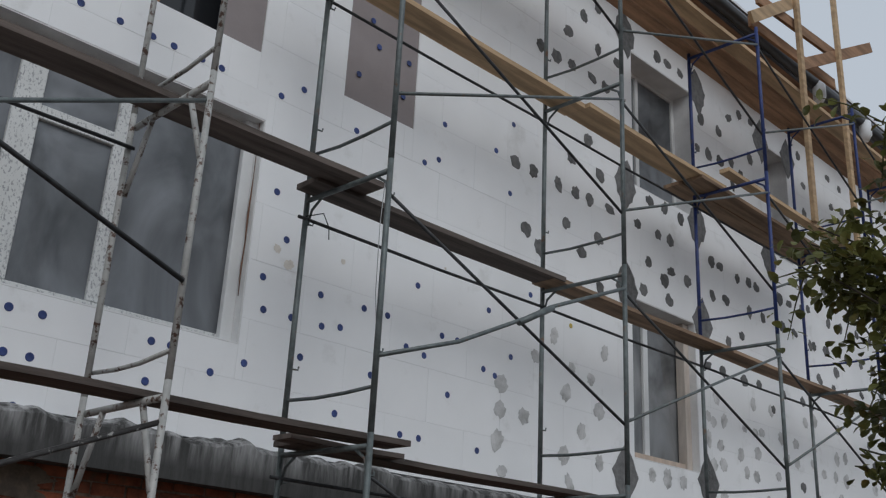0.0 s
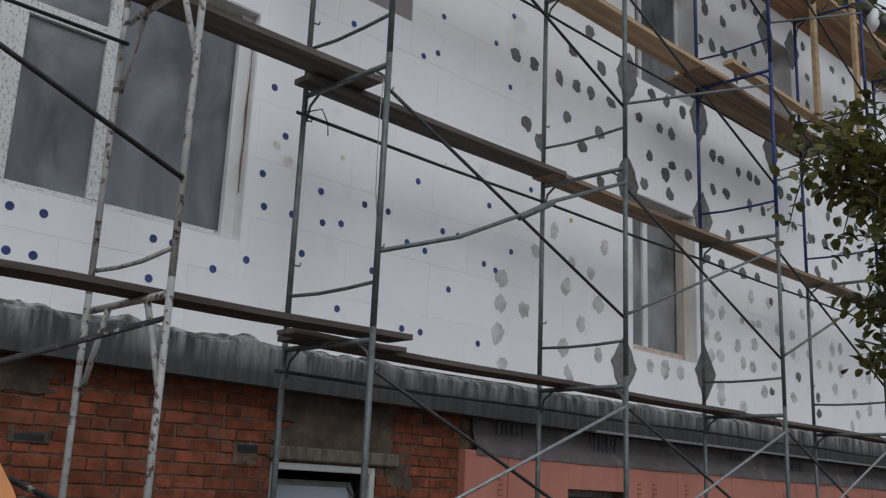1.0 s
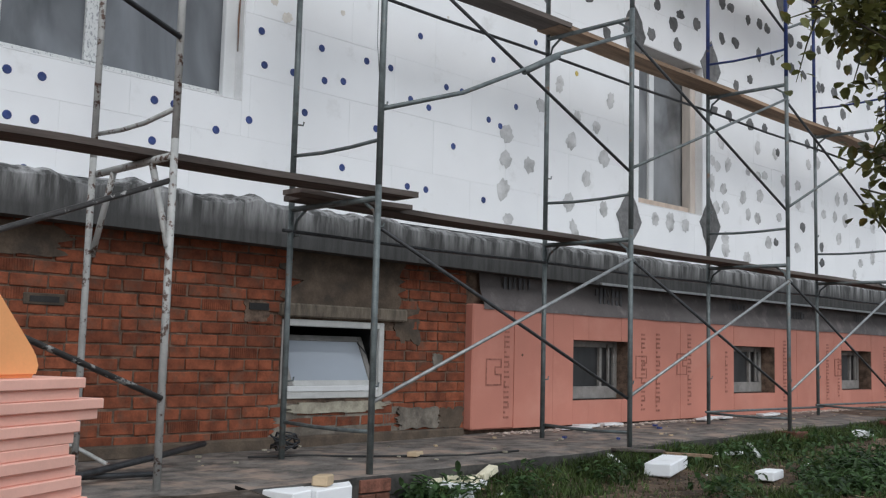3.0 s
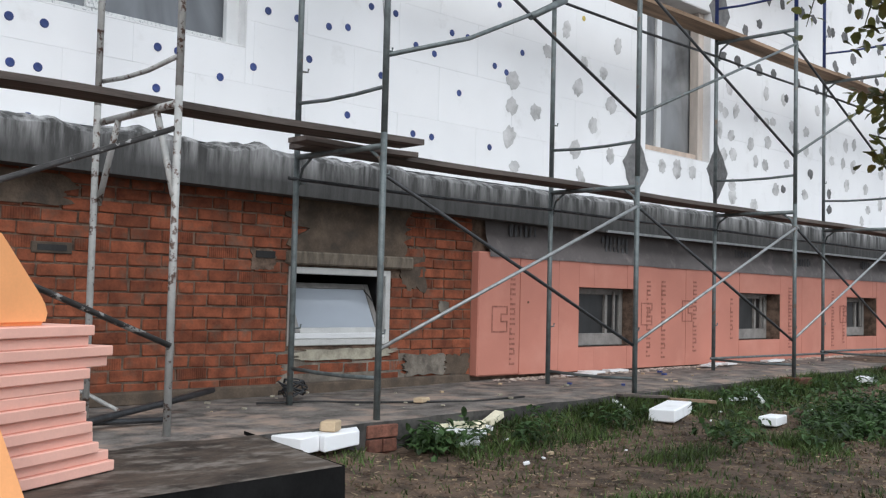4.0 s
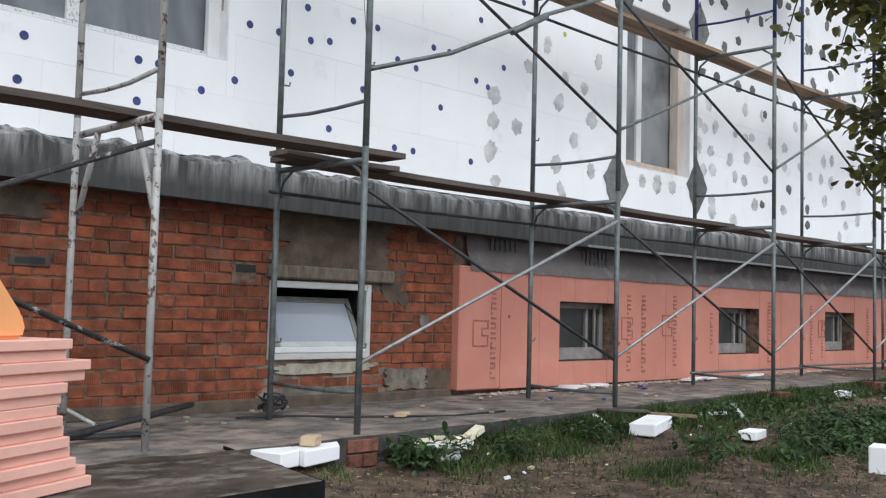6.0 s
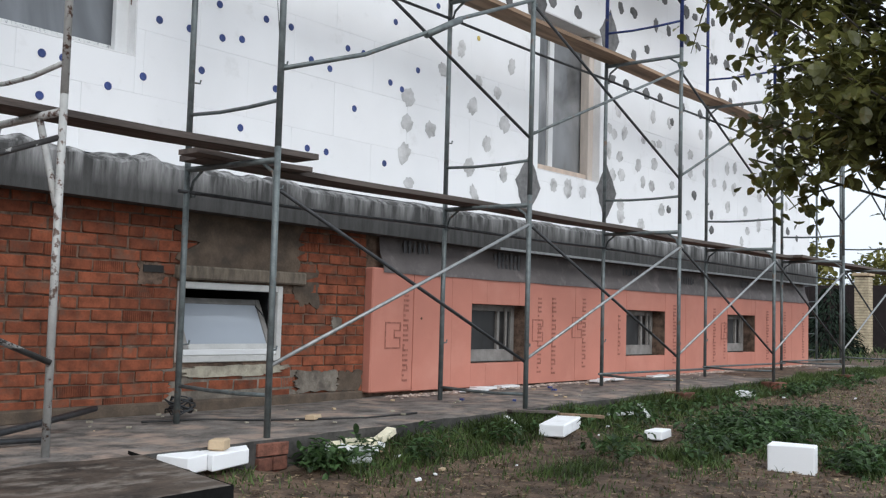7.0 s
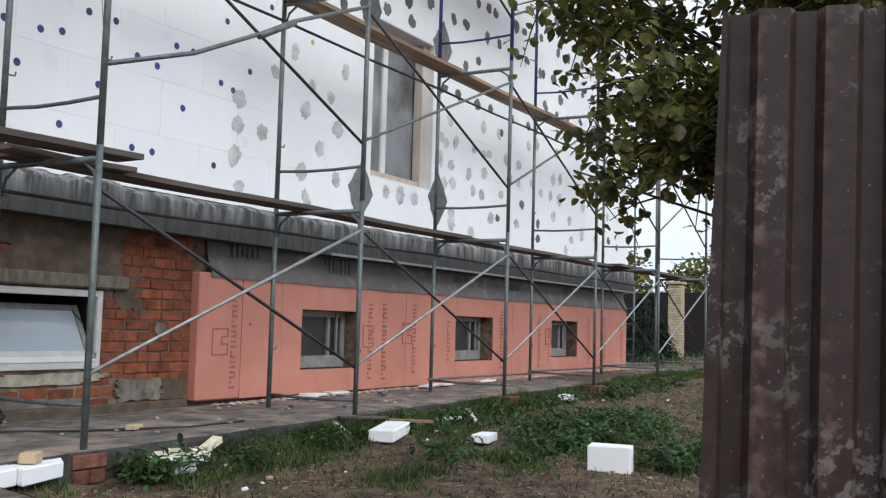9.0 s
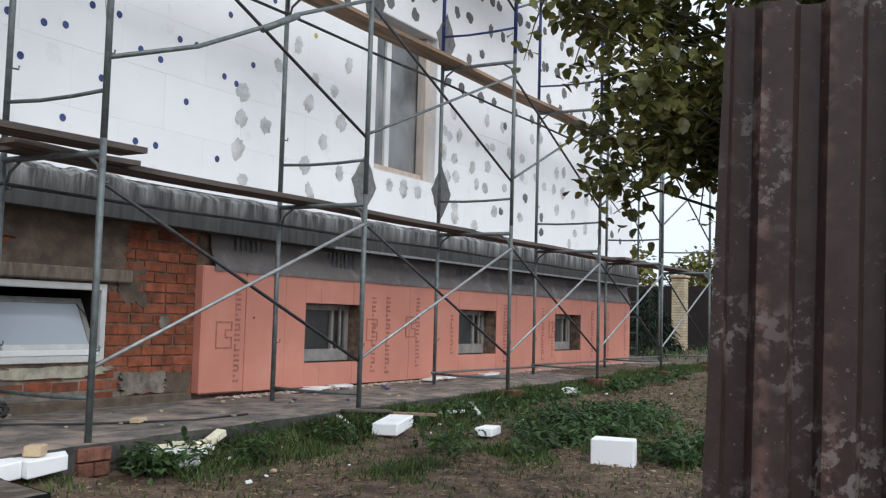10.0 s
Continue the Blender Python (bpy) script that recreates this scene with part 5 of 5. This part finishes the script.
# ---- fixings on the foam ----
rng = random.Random(15)
cap = mesh_of("dowel_cap", disc(0.032, 0.004, 12, -0.003), M["blue"])
ROWS = [(1.87, (-4.21,)), (2.21, (-4.34, -4.16, -3.31, -0.81, -0.58, 0.19)), (2.27, (-1.56,)), (2.38, (-2.79,)), (2.51, (-4.36, -4.13, -3.31, -3.15, -2.5)), (2.67, (-1.97, -1.2, -0.24)),
        (2.98, (-2.38, -2.1, -1.78, -0.57, 0.41)), (3.015, (-1.58, -0.8, 0.24)), (3.22, (-0.35, -0.14, 0.64)), (3.25, (-2.42, -1.82, -1.33, -1.05)), (3.63, (-2.23, -0.7, 0.29)), (3.96, (0.93,)), (4.02, (-2.38,)),
        (4.91, (-4.3, -3.98, -3.7, -3.51, -3.25, -3.06, -2.45, -2.06, -1.59, -0.71)), (5.01, (0.56, -0.52)), (5.07, (-2.22,)), (5.43, (-0.46, 0.32)), (5.85, (0.59,)),
        (5.5, (-1.62, -1.05)), (5.9, (-1.4, -1.0)), (6.15, (-1.5,))]
for z, xs in ROWS:
    for x in xs:
        ob = piece("dowel_cap", cap, None, x, -0.001, z)
        tagged(ob, "blue plastic dowel cap pressed into the foam", "dowel cap", "dowel caps")
patch = [mesh_of("glue_patch", disc(0.07, 0.004, 16, 0.002, 0.2, random.Random(k), 1.0 + 0.05 * k), M["glue"]) for k in range(8)]
pale = [mesh_of("glue_smear", disc(0.08, 0.002, 18, 0.0008, 0.2, random.Random(k + 50), 1.0 + 0.06 * k), M["glue_pale"]) for k in range(8)]


def stick(meshes, name, x, z, label, cat, grp, s=1.0, y=-0.001):
    if any(h[0] - 0.07 < x < h[1] + 0.07 and h[2] - 0.08 < z < h[3] + 0.08 for h in UPPER):
        return
    ob = new(name, meshes[rng.randrange(len(meshes))])
    ob.matrix_basis = pose(x, y, z, 0, rng.choice((0, 180)) + rng.uniform(-30, 30), 0) @ Matrix.Diagonal((s * rng.uniform(0.95, 1.4), 1, s * rng.uniform(0.75, 1.2), 1))
    tagged(ob, label, cat, grp)


DARK = [(3.9, (4.47, 4.85, 5.4, 5.81, 6.5, 7.1)), (4.35, (2.16, 5.04)), (4.53, (3.17 - 2.1, 5.41)), (4.69, (0.84, 1.81)), (4.93, (4.68, 5.03, 5.66, 6.05, 6.63, 7.01)), (4.97, (1.53, 2.14, 3.17, 3.68, 4.06)),
        (4.81, (3.52,)), (4.58, (3.61, 3.05, 8.34)), (4.86, (8.0, 7.5)), (5.36, (5.37, 5.69, 5.9, 6.6, 6.89, 7.3)), (5.41, (0.63, 0.94, 1.38, 1.7, 1.97, 2.37, 2.95, 3.4, 3.68, 4.69, 4.91)),
        (5.81, (1.62, 2.17, 3.23, 3.57, 3.95)), (6.17, (1.94,)), (6.79, (5.39,)), (7.04, (4.45, 4.75, 5.06, 5.65)), (7.07, (1.03, 1.33, 1.62, 2.02, 2.3)), (7.15, (5.39,)), (7.44, (5.96,)), (7.53, (1.55, 2.15, 2.56, 4.58, 5.06)),
        (7.88, (1.86, 5.38)), (8.07, (3.5, 3.75, 4.07, 5.7, 6.05)), (8.16, (2.16, 1.4, 0.8)), (8.5, (1.0, 1.9, 3.0, 4.9))]
for z, xs in DARK:
    for x in xs:
        stick(patch, "glue_patch", x, z + rng.uniform(-.015, .015), "dark grey adhesive patch over a dowel", "adhesive patch", "adhesive patches")
for z in (4.35, 4.9, 5.4, 5.9, 6.5, 7.05, 7.55, 8.05):
    for x in (7.6, 8.1, 8.7, 9.2, 9.8, 10.3, 10.9, 11.4):
        stick(patch, "glue_patch", x + rng.uniform(-.12, .12), z + rng.uniform(-.05, .05), "dark grey adhesive patch over a dowel", "adhesive patch", "adhesive patches")
FADED = [(2.06, (1.61, 0.55)), (2.35, (0.47, 1.51, 2.13, 3.14, 3.46, 3.8)), (2.65, (0.86, 1.81, 4.52, 5.34)), (2.92, (0.51, 2.13, 4.7, 7.61, 7.99)), (3.02, (1.54, 7.27)), (3.25, (1.98, 4.43, 4.82, 5.8, 8.38)), (3.31, (1.03, 1.64)), (3.6, (1.33, 2.24, 6.11, 7.13)), (2.66, (0.5,))]
for z, xs in FADED:
    for x in xs:
        stick(pale, "glue_smear", x, z, "rubbed pale grey adhesive smear on the foam", "adhesive smear", "adhesive smears", 0.85)
for z in (2.1, 2.35, 2.65, 2.92, 3.25, 3.6):
    for x in (4.6, 5.15, 5.7, 6.3, 6.9, 7.5, 8.2, 8.8, 9.4, 10.0, 10.6, 11.2):
        if rng.random() < 0.7:
            stick(pale if rng.random() < 0.75 else patch, "glue_smear", x + rng.uniform(-.2, .2), z + rng.uniform(-.08, .08), "rubbed pale grey adhesive smear on the foam", "adhesive smear", "adhesive smears", 0.9)
big = [mesh_of("mesh_patch", disc(0.225, 0.006, 20, 0.002, 0.10, random.Random(k + 90), 1.5, 0.75), M["glue"]) for k in range(4)]
for x, z in ((2.74, 8.08), (4.50, 7.96), (2.70, 5.86), (4.36, 5.84), (2.70, 4.49), (4.38, 4.47), (2.60, 2.30), (4.36, 2.42), (6.34, 7.86), (7.2, 7.9), (6.35, 5.95)):
    ob = new("mesh_patch", big[rng.randrange(4)])
    ob.matrix_basis = pose(x, -0.002, z, 0, rng.uniform(-8, 8), 0)
    tagged(ob, "large dark grey adhesive patch at a window corner", "adhesive patch", "corner adhesive patches")
tagged(piece("dowel_cap", mesh_of("dowel_cap", disc(0.03, 0.004, 10), M["yellow"]), None, 1.62, -0.001, 3.78), "yellow plastic dowel cap", "dowel cap", "dowel caps")

for x, z, s in ((-1.61, 3.61, 0.3), (-2.31, 3.53, 0.5), (-2.18, 3.42, 0.55), (-0.35, 3.9, 0.2)):
    ob = new("stain", pale[rng.randrange(8)])
    ob.data = ob.data.copy()
    ob.data.materials[0] = M["stain"]
    ob.matrix_basis = pose(x, -0.001, z, 0, rng.uniform(0, 360), 0) @ Matrix.Diagonal((s, 0.5, s * 0.8, 1))
    tagged(ob, "small tan stain on the white foam", "stain", "foam stains")
bar("cord", [(-2.50, YF, 3.62), (-2.492, YF + 0.03, 3.3), (-2.485, YF + 0.03, 2.81), (-2.42, YF + 0.05, 2.42)], M["steel_light"], "thin cord hanging from the scaffold", 0.003, "", "cord")
bar("cable", [(-2.50, YB - .02, 3.60), (-2.36, YB - .06, 3.66), (-2.28, YB - 0.04, 3.57), (-2.27, YB - 0.04, 3.47)], M["cable"], "black wire loop hanging at a scaffold post", 0.005, "", "cable")

# ---- foam boards of the upper wall ----
rng = random.Random(8)
board_cache = {}
z, row = 1.87, 0
while z < 8.98:
    z1 = min(z + 0.5, 8.98)
    xs = [-9.5, *[-9.0 + (0.5 if row % 2 else 0.0) + k for k in range(22)], END]
    xs = sorted({min(max(v, -9.5), END) for v in xs})
    for a, b in zip(xs, xs[1:]):
        if b - a < 0.02:
            continue
        subs = sorted({a, b, *[v for h in UPPER for v in h[:2] if a < v < b and h[2] < z1 and h[3] > z]})
        for c, d in zip(subs, subs[1:]):
            cols = [(h[2], h[3]) for h in UPPER if h[0] < (c + d) / 2 < h[1]]
            for e, f in cut_spans(z, z1, cols):
                key = (round(d - c, 3), round(f - e, 3))
                if key not in board_cache:
                    w, h = key
                    board_cache[key] = mesh_of("foam_board", box(-w / 2 + .0005, w / 2 - .0005, 0, 0.099, -h / 2 + .0005, h / 2 - .0005, 0.0012), M["foam"])
                piece("foam_board", board_cache[key], house, (c + d) / 2, rng.uniform(-0.0008, 0.0008) + 0.001, (e + f) / 2)
    z, row = z1, row + 1
part("foam_corner", box(END + 0.001, END + 0.06, 0.0, 0.5, 1.9, 8.98), M["foam"], house)

# ---- bricks of the lower wall ----
meshes = [brick_mesh("brick", 0.247, 0.05, 0.081, k, M["brick"]) for k in range(6)]
cut_cache = {}


def ribbed(seed):
    bm = box(-0.123, 0.123, 0.004, 0.05, -0.04, 0.04)
    for k in range(14):
        x = -0.115 + 0.0177 * k
        box(x - 0.0055, x + 0.0055, 0.0, 0.006, -0.039, 0.039, bm=bm)
    return mesh_of("brick", bm, M["brick"])


rib = ribbed(0)


def lay(x0, x1, z):
    y = 0.090 + rng.uniform(-.005, .007)
    L = x1 - x0
    if abs(L - 0.25) < 0.004:
        me = rib if rng.random() < 0.10 else meshes[rng.randrange(6)]
    else:
        key = round(L, 2)
        if key not in cut_cache:
            cut_cache[key] = brick_mesh("brick", max(0.03, key - 0.003), 0.05, 0.081, int(key * 1000), M["brick"])
        me = cut_cache[key]
    piece("brick", me, house, (x0 + x1) / 2 + rng.uniform(-.004, .004), y, z + rng.uniform(-.004, .004), ry=rng.uniform(-1.1, 1.1))


course = 0.0925
for r in range(17):
    z = 0.04 + course * r
    x = -4.72 + (0.13 if r % 2 else 0.0) + rng.uniform(-.02, .02)
    holes = []
    if B0[2] - 0.05 < z < 0.985:
        holes.append((B0[0] - 0.015, B0[1] + 0.015))
    if 0.96 < z < 1.13:
        holes.append((-2.01, -0.79))
    while x < 0.06:
        for c, d in cut_spans(x, min(x + 0.25, 0.075), holes):
            if d - c > 0.045:
                if rng.random() < 0.10 and d - c > 0.24:
                    lay(c, c + 0.118, z), lay(c + 0.13, d, z)
                else:
                    lay(c, d, z)
        x += 0.261
